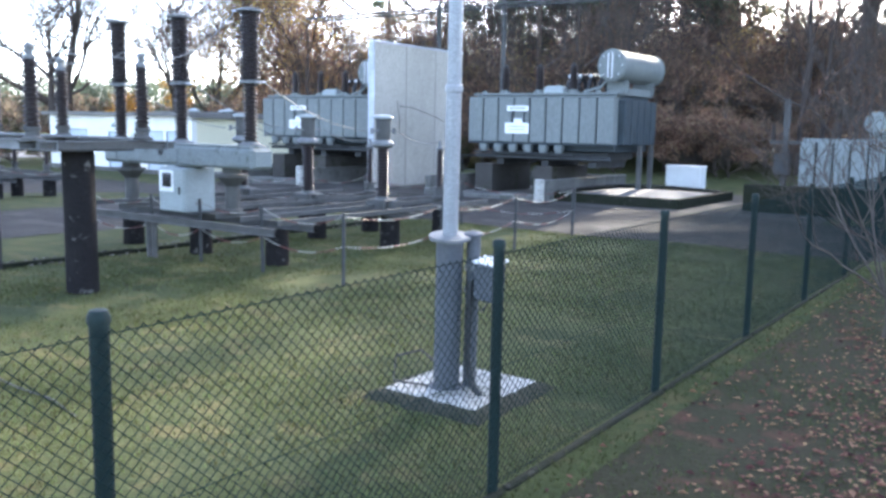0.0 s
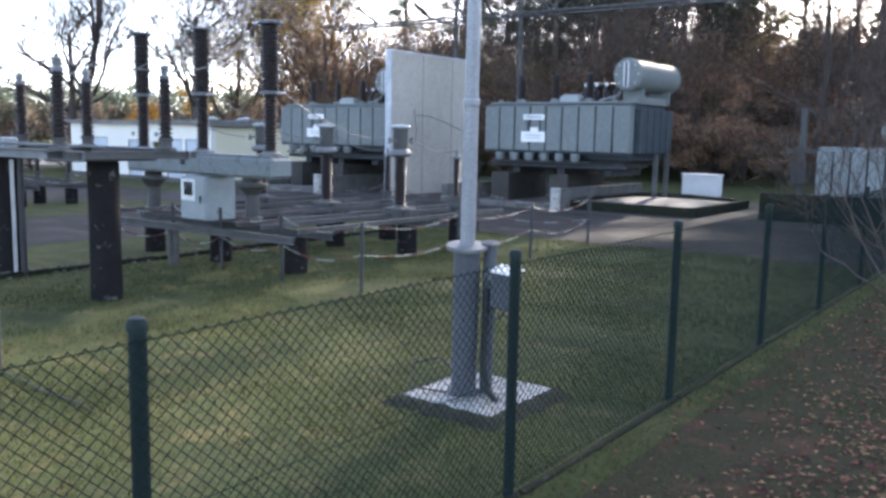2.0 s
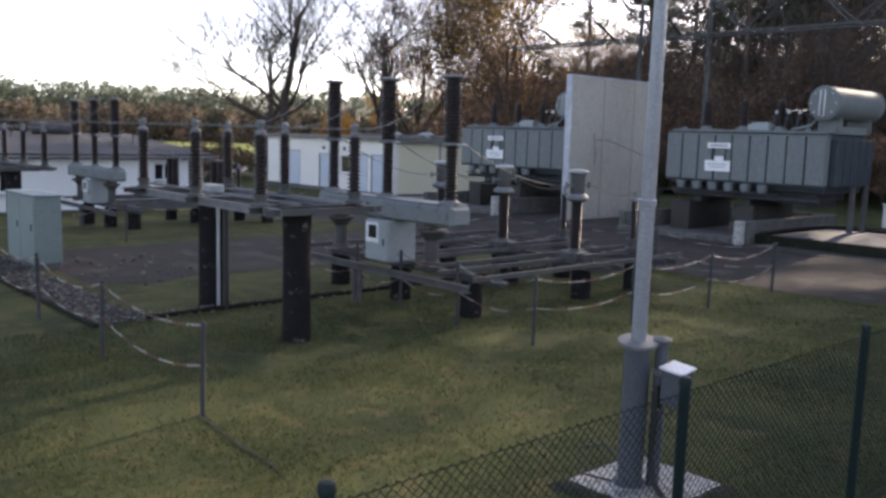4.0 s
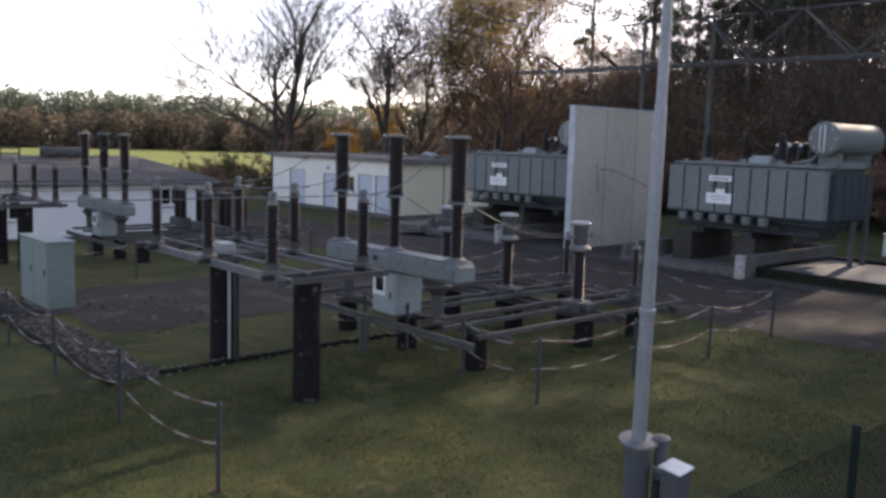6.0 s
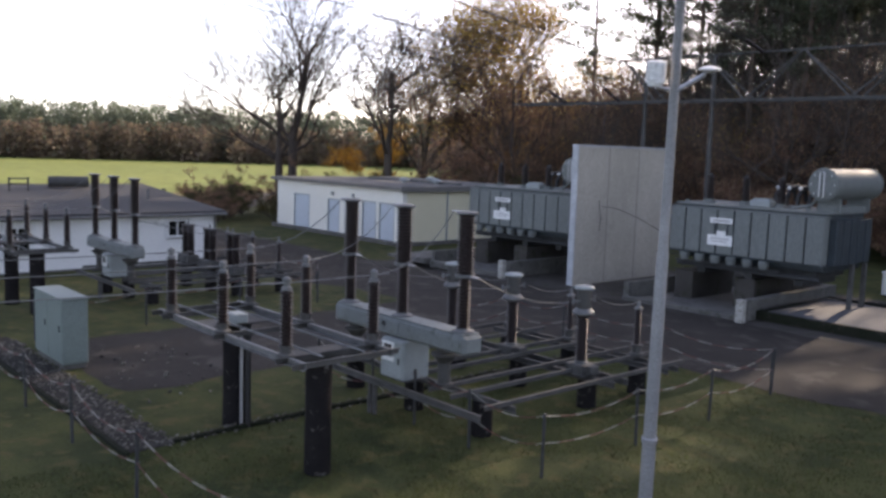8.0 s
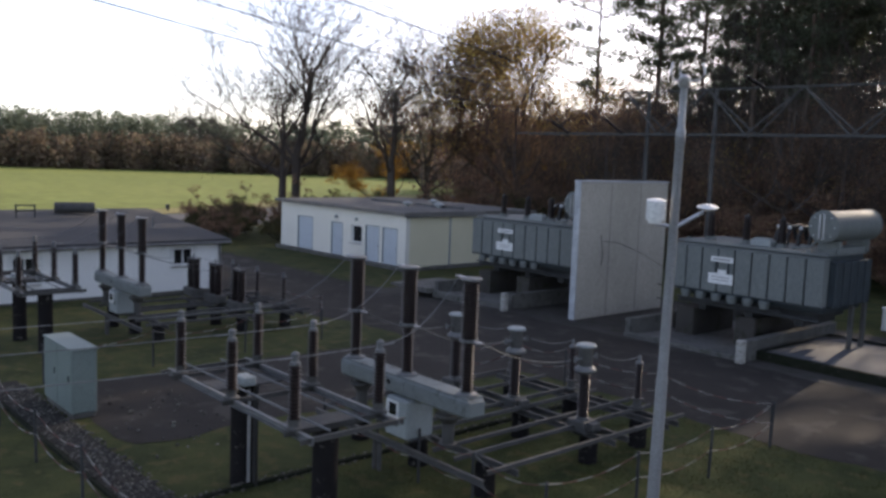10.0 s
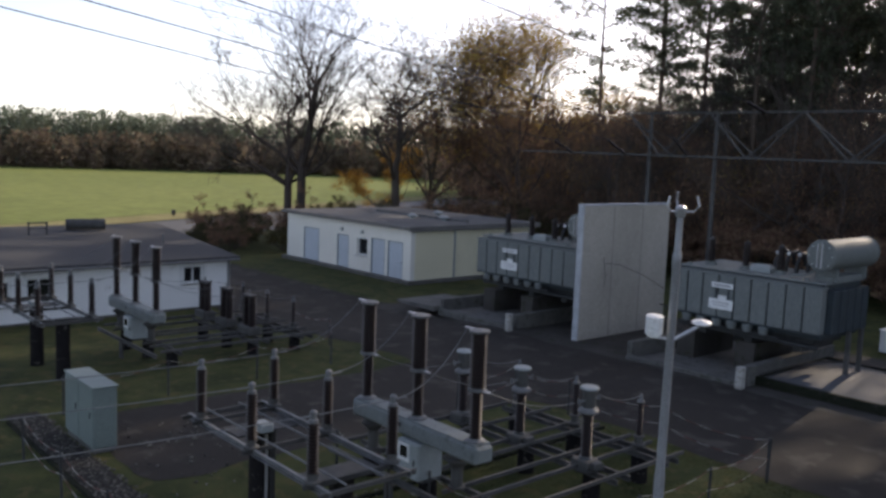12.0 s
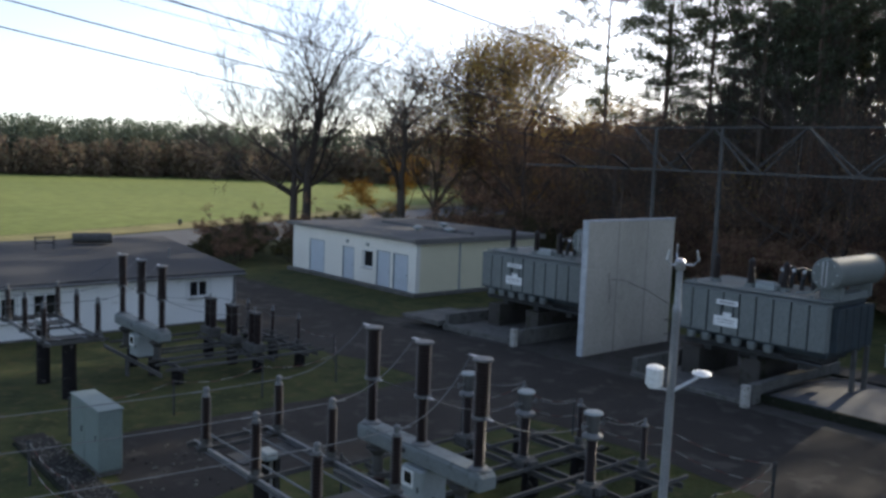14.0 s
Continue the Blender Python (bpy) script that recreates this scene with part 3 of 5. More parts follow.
def bay_frame(at):
    """Low steel frame on concrete stubs that carries breaker and instrument transformers."""
    th = thing("steel_frame", at, "weathered low steel frame on round concrete stubs", "frame", "equipment frames")
    for x in (-2.3, -1.4, -0.35, 0.1, 1.0, 1.55, 2.35):
        s = Shape().box((x, 2.6, 0.79), (0.055, 5.6, 0.012), 0.003).box((x + 0.022, 2.6, 0.755), (0.010, 5.6, 0.07), 0.002)
        part("rail", s, OLDSTEEL, th)
    for y in (-0.35, 0.45, 3.05, 3.45, 4.75, 5.1):
        s = Shape().box((0.02, y, 0.69), (4.85, 0.075, 0.014), 0.003).box((0.02, y, 0.64), (4.85, 0.012, 0.09), 0.002).box((0.02, y, 0.59), (4.85, 0.075, 0.014), 0.003)
        part("cross_beam", s, OLDSTEEL, th)
    for x in (-2.05, -0.2, 1.62):
        for y in (0.5, 3.3, 4.9):
            part("footing", Shape().lathe([(0.19, -0.1), (0.185, 0.10), (0.18, 0.52), (0.165, 0.58)], 16, (x, y, 0)), PILLAR, th, "dark tarred concrete stub")
    for x in (-0.75, -0.9):
        part("conduit", Shape().rod((x + 0.4, -0.3, 0), (x + 0.4, -0.3, 0.6), 0.045, seg=10), OLDSTEEL, th, "grey cable conduit")
    return th


def disconnector(at):
    """Three-phase rotary disconnector: two rows of posts with arms between them, on a channel frame."""
    th = thing("disconnector", at, "grey steel disconnector with six brown porcelain posts", "disconnector", "bay disconnectors")
    for y in (-0.74, 0.74):
        s = Shape().box((0, y, 1.935), (4.6, 0.065, 0.012), 0.003).box((0, y + 0.027, 1.885), (4.6, 0.011, 0.10), 0.002).box((0, y, 1.835), (4.6, 0.065, 0.012), 0.003)
        part("frame_beam", s, STEEL, th, "galvanised channel beam")
    for x in (-2.25, -1.83, 0.0, 1.83, 2.25):
        part("frame_tie", Shape().box((x, 0, 1.92), (0.05, 1.85, 0.012), 0.003).box((x, 0, 1.88), (0.011, 1.8, 0.07), 0.002), OLDSTEEL, th)
    part("drive_rod", Shape().rod((-2.3, 0.25, 1.97), (2.3, 0.25, 1.97), 0.016), STEEL, th)
    part("drive_rod", Shape().rod((-2.3, -0.45, 1.99), (2.3, -0.45, 1.99), 0.018), STEEL, th)
    for i in (-1, 0, 1):
        for sy in (-1, 1):
            x, y = i * 1.83, sy * 0.74
            part("bearing", Shape().lathe([(0.13, 1.94), (0.13, 1.97), (0.08, 1.99), (0.08, 2.05), (0.10, 2.06), (0.10, 2.09)], 16, (x, y, 0)), OLDSTEEL, th)
            part("insulator", INS_DIS, None, th, "brown ribbed porcelain post", at=(x, y, 2.08))
            part("head", Shape().lathe([(0.075, 2.86), (0.075, 2.90), (0.045, 2.92), (0.045, 2.98), (0.06, 2.99), (0.06, 3.02), (0.02, 3.05)], 14, (x, y, 0)), STEEL, th)
            part("contact_arm", Shape().rod((x, y - sy * 0.05, 2.96), (x, y - sy * 0.72, 2.96), 0.009).box((x, y + sy * 0.15, 2.965), (0.05, 0.24, 0.016), 0.004), STEEL, th)
    part("drive_box", Shape().box((-0.75, -0.1, 1.98), (0.34, 0.24, 0.16), 0.02), BOXGREY, th, "small grey drive box")
    return th


def instrument_transformer(at):
    th = thing("current_transformer", at, "current transformer with a brown column and pale round head", "transformer", "current transformers")
    part("base", Shape().box((0, 0, 0.92), (0.42, 0.42, 0.20), 0.02).box((0, 0, 0.82), (0.56, 0.50, 0.03), 0.005), OLDSTEEL, th, "weathered square base tank")
    part("terminal_box", Shape().box((0.28, 0, 0.93), (0.14, 0.24, 0.16), 0.01), OLDSTEEL, th)
    part("flange", FLANGE, None, th, at=(0, 0, 1.02))
    part("insulator", INS_CT, None, th, "brown ribbed porcelain column", at=(0, 0, 1.06))
    part("flange", Shape().lathe([(0.12, 1.92), (0.21, 1.97), (0.21, 2.01), (0.14, 2.07)], 20), STEEL, th)
    part("head", Shape().lathe([(0.11, 2.05), (0.13, 2.08), (0.135, 2.40), (0.15, 2.42), (0.15, 2.44)], 20), OLDSTEEL, th, "pale grey round head tank")
    part("cap", Shape().lathe([(0.19, 2.44), (0.195, 2.46), (0.17, 2.49), (0.06, 2.51)], 20), BOXGREY, th, "pale metal cap")
    for s in (-1, 1):
        part("terminal", Shape().rod((0, s * 0.12, 2.22), (0, s * 0.30, 2.22), 0.020).box((0, s * 0.31, 2.22), (0.07, 0.02, 0.11), 0.004), STEEL, th)
    return th


def post_insulator(at):
    th = thing("surge_arrester", at, "slim brown porcelain surge arrester on the frame", "surge arrester", "surge arresters")
    part("base", Shape().lathe([(0.15, 0.80), (0.15, 0.84), (0.09, 0.86), (0.09, 0.98), (0.13, 0.99), (0.13, 1.02)], 14), OLDSTEEL, th)
    part("insulator", INS_SA, None, th, at=(0, 0, 1.02))
    part("cap", Shape().lathe([(0.085, 1.74), (0.085, 1.78), (0.04, 1.80), (0.025, 1.92)], 12), STEEL, th)
    return th


def pillar(at):
    s = Shape().lathe([(0.205, -0.2), (0.20, 0.2), (0.195, 1.0), (0.20, 1.76), (0.18, 1.80)], 14)
    th = lone("concrete_pillar", s, PILLAR, "dark round concrete pillar with flaking pale patches", "pillar", "disconnector pillars", at=at)
    part("head_plate", Shape().box((0, 0, 1.815), (0.62, 1.2, 0.03), 0.004), OLDSTEEL, th)
    return th


def sagging(a, b, drop, n=12):
    a, b = Vector(a), Vector(b)
    return [a + (b - a) * (i / n) - Vector((0, 0, drop * 4 * (i / n) * (1 - i / n))) for i in range(n + 1)]


def wire(a, b, drop, label="bare stranded aluminium conductor", r=0.008, mat=None, n=12):
    return lone("conductor", Shape().tube(sagging(a, b, drop, n), r, 6), mat or STEEL, label, "wire", "conductors")


BX, BY = -12.78, 9.6
first = [breaker((BX, BY, 0)), bay_frame((BX, BY, 0)), disconnector((-12.85, 6.88, 0)), pillar((-11.38, 6.92, 0)), pillar((-14.06, 6.98, 0))]
first += [instrument_transformer((x, 12.7, -0.13)) for x in (-14.85, -13.02, -11.18)]
first += [post_insulator((x, 14.45, 0)) for x in (-14.75, -12.95, -11.18)]
OFF = Vector((-14.68, 0.43, -0.17))
for th in first[:5] + first[8:]:
    copy_thing(th, Matrix.Translation(OFF) @ th.matrix_basis)


def paired_transformer(at):
    """Voltage transformer with two porcelain columns on one tank."""
    th = thing("voltage_transformer", at, "voltage transformer with two thick brown columns", "transformer", "voltage transformers")
    part("tank", Shape().box((0, 0, 0.90), (0.80, 0.45, 0.28), 0.03), OLDSTEEL, th)
    for s in (-1, 1):
        part("insulator", INS_VT, None, th, "brown ribbed porcelain column", at=(s * 0.21, 0, 1.04))
    part("cap", Shape().box((0, 0, 2.06), (0.62, 0.26, 0.07), 0.02), OLDSTEEL, th)
    part("terminal", Shape().rod((0, 0, 2.08), (0, 0, 2.24), 0.025), STEEL, th)
    return th


INS_VT = Shape().lathe(insulator_profile(1.0, 0.10, 0.14, 16), 16).mesh("insulator", PORCELAIN, 50)
for x in (-29.3, -27.65, -26.05):
    paired_transformer((x, 13.3, -0.17))
for off in (Vector((0, 0, 0)), OFF):
    for i in (-1, 0, 1):
        bx = BX + i * 1.6
        dx = -12.85 + i * 1.83
        wire(Vector((dx, 7.78, 2.98)) + off, Vector((bx - 0.3, 9.6, 3.84)) + off, 0.22)
        wire(Vector((bx + 0.28, 9.6, 2.79)) + off, Vector((-13.02 + i * 1.835, 12.28, 2.09)) + off, 0.15)
        wire(Vector((-13.02 + i * 1.835, 13.12, 2.09)) + off, Vector((-12.96 + i * 1.785, 14.45, 1.9)) + off, 0.10)
        wire(Vector((dx, 5.98, 2.97)) + off, Vector((dx - 2.5, -16, 4.6)) + off, 0.5, n=20)

# steel straps on the near pillar
part("cable_duct", Shape().box((0.215, 0.02, 0.88), (0.03, 0.055, 1.70), 0.006), ALU, first[4], "bright flat cable duct")
part("conduit", Shape().rod((0.26, 0.12, 0.0), (0.26, 0.12, 1.8), 0.05, seg=10), RUBBER, first[4], "black cable conduit")

# ---- barrier chains ----
CP = Shape().lathe([(0.026, -0.2), (0.026, 0.98), (0.030, 0.985), (0.012, 1.0)], 10).mesh("barrier_post", DARKSTEEL)
EYE = Shape().box((0, 0, 0.955), (0.012, 0.09, 0.014), 0.002).mesh("eye", STEEL)


def chain_between(a, b, drop, label="red and white plastic barrier chain"):
    """Chain of oval links between two points, coloured in short alternating lengths."""
    pts = sagging(a, b, drop, 60)
    total = sum((pts[i + 1] - pts[i]).length for i in range(60))
    links, shapes = int(total / 0.052), (Shape(), Shape())
    for k in range(links):
        t = (k + 0.5) / links * 60
        i = min(int(t), 59)
        p = pts[i].lerp(pts[i + 1], t - i)
        d = (pts[i + 1] - pts[i]).normalized()
        side = d.cross(Vector((0, 0, 1))).normalized() if k % 2 else d.cross(d.cross(Vector((0, 0, 1)))).normalized()
        ring = [p + d * 0.034 * math.cos(q) + side * 0.014 * math.sin(q) for q in (math.pi * 2 * j / 8 for j in range(9))]
        shapes[(k // 7) % 2].tube(ring, 0.0036, 4)
    th = thing("barrier_chain", (*pts[0],), label, "chain", "barrier chains")
    inv = Matrix.Translation(-pts[0])
    for s, m, n in ((shapes[0], CHAINW, "white_chain"), (shapes[1], CHAINR, "red_chain")):
        if s.v:
            s.v = [tuple(Vector(v) - pts[0]) for v in s.v]
            tagged(part(n, s, m, th), kind="stuff")
    return th


def barrier(points, drop=0.16, close=False, two=True):
    tops = []
    for x, y in points:
        z = ground_z(x, y)
        th = lone("barrier_post", CP, None, "thin dark steel barrier post in the grass", "post", "barrier posts",
                  at=pose(x, y, z, random.uniform(-1.5, 1.5), random.uniform(-1.5, 1.5), 0))
        part("eye", EYE, None, th)
        part("eye", EYE, None, th, at=(0, 0, -0.42))
        tops.append(Vector((x, y, z + 0.955)))
    for a, b in zip(tops, tops[1:]):
        chain_between(a, b, drop * random.uniform(0.8, 1.3))
        if two:
            chain_between(a - Vector((0, 0, 0.42)), b - Vector((0, 0, 0.42)), drop * random.uniform(0.8, 1.3))


barrier([(-15.2, 9.46), (-13.49, 9.52), (-12.24, 9.5), (-10.79, 9.46), (-9.2, 9.46), (-9.22, 11.82), (-9.24, 14.1), (-9.43, 16.75)], 0.13)
barrier([(-9.12, 4.38), (-11.96, 4.42), (-14.72, 4.5), (-17.09, 4.48), (-19.6, 4.5)], 0.17)
barrier([(-9.43, 16.75), (-12.3, 16.9), (-15.2, 16.9), (-17.0, 16.7), (-17.1, 14.6)], 0.16)
barrier([(-22.4, 6.2), (-22.6, 9.0), (-22.8, 11.8), (-23.1, 14.6), (-25.6, 16.2), (-28.4, 16.4)], 0.16, two=False)

# ---- kerbs and cable trench ----
def kerb_line(points, w=0.10, h=0.12):
    s = Shape()
    for a, b in zip(points, points[1:]):
        a, b = Vector((*a, 0)), Vector((*b, 0))
        n = max(1, round((b - a).length / 1.0))
        d = (b - a).normalized()
        t = Matrix.Rotation(math.atan2(d.y, d.x), 4, "Z")
        for i in range(n):
            p = a.lerp(b, (i + 0.5) / n)
            s.box((p.x + random.uniform(-0.01, 0.01), p.y + random.uniform(-0.012, 0.012), ground_z(p.x, p.y) + random.uniform(-0.005, 0.015)),
                  ((b - a).length / n - 0.012, w, h), 0.015, t)
    return s


lone("lawn_kerb", kerb_line([(-13.8, 5.75), (-13.85, 10.3), (-13.9, 16.8)]), KERB, "low mossy kerb edging the lawn", "kerb", kind="structure")
lone("trench_kerb", kerb_line([(-13.6, 4.95), (-22.5, 4.95)]), KERB, "low mossy kerb beside the gravel strip", "kerb", kind="structure")
lone("gravel_strip", sheet(-23, -13.7, 5.0, 5.75, 0.4, 0.016), GRAVEL, "strip of dark gravel with pale stones", "gravel", kind="structure", smooth=180)
stones = Shape()
for k in range(1300):
    x, y = random.uniform(-22.6, -13.8), random.uniform(5.02, 5.85)
    r = random.uniform(0.010, 0.032)
    stones.box((x, y, 0.016 + r * 0.3), (r * 2, r * random.uniform(1.0, 1.8), r), r * 0.35, Matrix.Rotation(random.uniform(0, 3.1), 4, "Z"))
for k in range(60):
    x, y = random.uniform(-20.5, -16), random.uniform(6.2, 8.5)
    r = random.uniform(0.015, 0.045)
    stones.box((x, y, 0.03 + r * 0.3), (r * 2, r * 1.5, r), r * 0.35, Matrix.Rotation(random.uniform(0, 3.1), 4, "Z"))
for k in range(420):
    y = random.uniform(5.6, 16.6)
    x, r = -13.83 - 0.014 * (y - 5.7) + random.gauss(0.02, 0.09), random.uniform(0.010, 0.030)
    stones.box((x, y, ground_z(x, y) + (0.075 if abs(x + 13.83 + 0.014 * (y - 5.7)) < 0.06 else 0.01) + r * 0.2), (r * 2, r * 1.6, r), r * 0.35, Matrix.Rotation(random.uniform(0, 3.1), 4, "Z"))
lone("gravel_stones", stones, STONE, "pale loose gravel stones", "stones", kind="stuff")

lone("ground_cable", Shape().tube([(-9.2, 4.36, 0.012), (-8.67, 4.31, 0.016), (-8.11, 4.25, 0.012), (-7.56, 4.25, 0.014), (-7.0, 4.15, -0.01)], 0.008, 6), RUBBER, "thin black cable lying on the lawn", "cable")

# ---- green cabinet ----
cabt = thing("cabinet", (-20.10, 6.07, 0), "long grey-green outdoor control cabinet on the gravel", "cabinet")
part("body", Shape().box((0, 0, 0.79), (1.80, 0.52, 1.36), 0.012), CABGREEN, cabt)
part("plinth", Shape().box((0, 0, 0.05), (1.74, 0.48, 0.14), 0.008), OLDCONC, cabt, "concrete plinth")
part("roof", Shape().box((0, 0, 1.485), (1.88, 0.58, 0.04), 0.012), CABGREEN, cabt)
for x in (-0.45, 0.45):
    d = part("door", Shape().box((x, -0.266, 0.79), (0.86, 0.02, 1.28), 0.006), CABGREEN, cabt)
    part("handle", Shape().box((x + 0.30, -0.285, 0.85), (0.025, 0.03, 0.14), 0.006), DARKSTEEL, d)
part("side_panel", Shape().box((0.906, 0, 0.79), (0.012, 0.46, 1.28), 0.004), CABGREEN, cabt)

# ---- transformers ----
def transformer(at, mirror=False):
    """Oil transformer: radiator front, conservator across the end, bushings on the cover."""
    th = thing("power_transformer", at, "grey-green oil power transformer with radiator fins and conservator", "transformer", "power transformers")
    tank = part("tank", Shape().box((0, 1.7, 2.38), (5.3, 2.5, 1.75), 0.03), TANKSHADE, th, "steel tank, shade painted in as dark grey-blue")
    part("cover", Shape().box((0, 1.62, 3.29), (5.5, 2.75, 0.07), 0.015), TANKGREY, tank)
    x0, n, w = -2.8, 9, 0.622
    for i in range(n):
        xc = x0 + (i + 0.5) * w
        rad = part("radiator", Shape().box((xc, 0.20, 2.46), (w - 0.055, 0.36, 1.40), 0.018), TANKGREY, th, "grey-green radiator panel")
    # end coolers take the dark colour as their shaded side
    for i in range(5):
        part("side_radiator", Shape().box((2.80, 0.66 + i * 0.5, 2.42), (0.36, 0.43, 1.36), 0.018), TANKSHADE, th, "end cooler panel, shaded side painted dark grey-blue")
    part("top_header", Shape().box((0, 0.22, 3.19), (5.62, 0.34, 0.05), 0.012), TANKGREY, th)
    part("bottom_header", Shape().box((0, 0.22, 1.72), (5.62, 0.30, 0.06), 0.012), TANKSHADE, th)
    for i in range(6):
        x = -2.2 + i * 0.60
        fan = part("fan", Shape().lathe([(0.12, 1.44), (0.15, 1.46), (0.15, 1.52), (0.17, 1.54), (0.17, 1.66), (0.14, 1.69)], 16, (x, 0.16, 0)), TANKGREY, th, "grey cooling fan drum")
        part("motor", Shape().lathe([(0.07, 1.37), (0.07, 1.45)], 10, (x, 0.16, 0)), DARKSTEEL, fan)
    part("fan_rail", Shape().box((-0.6, 0.16, 1.41), (3.9, 0.10, 0.05), 0.006), DARKSTEEL, th)
    part("pipe", Shape().rod((-2.6, 0.35, 1.28), (2.6, 0.35, 1.28), 0.07, seg=10), DARKSTEEL, th)
    part("base_frame", Shape().box((0, 1.7, 1.38), (4.6, 1.8, 0.22), 0.02), DARKSTEEL, th)
    for x in (-1.8, 0, 1.8):
        part("skid", Shape().box((x, 1.7, 1.13), (0.3, 2.2, 0.26), 0.02), DARKSTEEL, th)
    # name plates
    for x in (-0.98, -0.50):
        part("plate_bracket", Shape().box((x, -0.012, 2.55), (0.06, 0.02, 0.75), 0.004), TANKSHADE, th)
    p = part("sign_plate", Shape().box((-0.74, -0.03, 2.83), (0.84, 0.02, 0.17), 0.005), WHITE, th, "white sign plate")
    part("print", Shape().box((-0.74, -0.042, 2.83), (0.66, 0.004, 0.06)), BARS, p)
    p = part("sign_plate", Shape().box((-0.76, -0.03, 2.20), (0.94, 0.02, 0.34), 0.005).box((-0.72, -0.03, 2.43), (0.34, 0.02, 0.14), 0.005), WHITE, th,
             "white sign plate")
    part("print", Shape().box((-0.76, -0.042, 2.25), (0.7, 0.004, 0.03)).box((-0.76, -0.042, 2.16), (0.6, 0.004, 0.03)), BARS, p)
    # conservator
    sad = part("conservator", Shape().lathe([(0.20, 0), (0.44, 0.02), (0.46, 0.05), (0.50, 0.06), (0.50, 0.10), (0.47, 0.12), (0.47, 3.1), (0.50, 3.12), (0.50, 3.16),
                                              (0.44, 3.2), (0.2, 3.22)], 28, (2.45, 0.35, 4.14), (0, 1, 0)), TANKGREY, th, "round grey conservator drum")
    part("level_gauge", Shape().box((2.36, 0.325, 4.14), (0.05, 0.05, 0.74), 0.01).box((2.50, 0.325, 4.14), (0.05, 0.05, 0.74), 0.01), ALU, sad)
    for q in range(8):
        a = q * math.pi / 4
        part("bolt", Shape().lathe([(0.025, 0), (0.025, 0.03)], 6, (2.45 + 0.38 * math.cos(a), 0.36, 4.14 + 0.38 * math.sin(a)), (0, -1, 0)), ALU, sad)
    part("saddle", Shape().box((2.45, 0.9, 3.52), (0.75, 0.08, 0.42), 0.01).box((2.45, 2.9, 3.52), (0.75, 0.08, 0.42), 0.01)
         .box((2.45, 1.9, 3.40), (0.55, 2.3, 0.16), 0.01), TANKGREY, th)
    for y in (1.8, 2.7):
        part("leg", Shape().box((2.92, y, 0.86), (0.14, 0.14, 1.72), 0.01), OLDSTEEL, th, "steel leg under the cooler")
    # bushings
    bush = Shape().lathe(insulator_profile(0.78, 0.115, 0.155, 14, (0.09, 0.13)), 16).mesh("bushing", PORCELAIN, 50)
    for x in (-1.95, -0.55, 0.75):
        part("turret", Shape().lathe([(0.20, 3.32), (0.20, 3.40), (0.15, 3.42), (0.15, 3.46)], 16, (x, 1.05, 0)), TANKGREY, th)
        b = part("bushing", bush, None, th, "brown porcelain bushing", at=(x, 1.05, 3.44))
        part("terminal", Shape().lathe([(0.09, 0.78), (0.09, 0.81), (0.03, 0.83), (0.03, 0.88)], 10), OLDSTEEL, b)
    for i in range(5):
        x = 0.15 + i * 0.40
        lead = part("cable_lead", Shape().tube([(x, 1.75, 3.34), (x, 1.80, 3.70), (x + 0.02, 1.98, 3.93), (x + 0.05, 2.4, 3.98), (x + 0.1, 2.75, 3.85), (x + 0.12, 2.9, 3.5)], 0.075, 10),
                    RUBBER, th, "thick dark cable lead")
        part("terminal", Shape().lathe([(0.06, 0), (0.06, 0.07), (0.03, 0.09)], 10, (x + 0.01, 1.88, 3.90), (0, -0.4, 1)), WHITE, lead, "pale terminal cap")
    part("tap_changer", Shape().box((0.15, 0.95, 3.42), (0.75, 0.42, 0.20), 0.03).box((0.15, 0.95, 3.55), (0.6, 0.3, 0.06), 0.02), BOXGREY, th, "pale grey tap changer head")
    part("valve_pipe", Shape().tube([(1.3, 0.8, 3.38), (1.6, 0.7, 3.42), (2.0, 0.6, 3.5), (2.2, 0.7, 3.75)], 0.045, 8), TANKGREY, th)
    for x in (-2.4, 2.0):
        part("lifting_lug", Shape().box((x, 0.45, 3.36), (0.18, 0.05, 0.10), 0.01), TANKGREY, th)
    return th


T1 = transformer((-14.95, 25.0, 0))
T2 = copy_thing(T1, pose(-25.05, 25.3, 0))
T1.matrix_basis = pose(-14.99, 25.0, 0) @ Matrix.Scale(0.94, 4, (1, 0, 0))   # the nearer tank is a little shorter


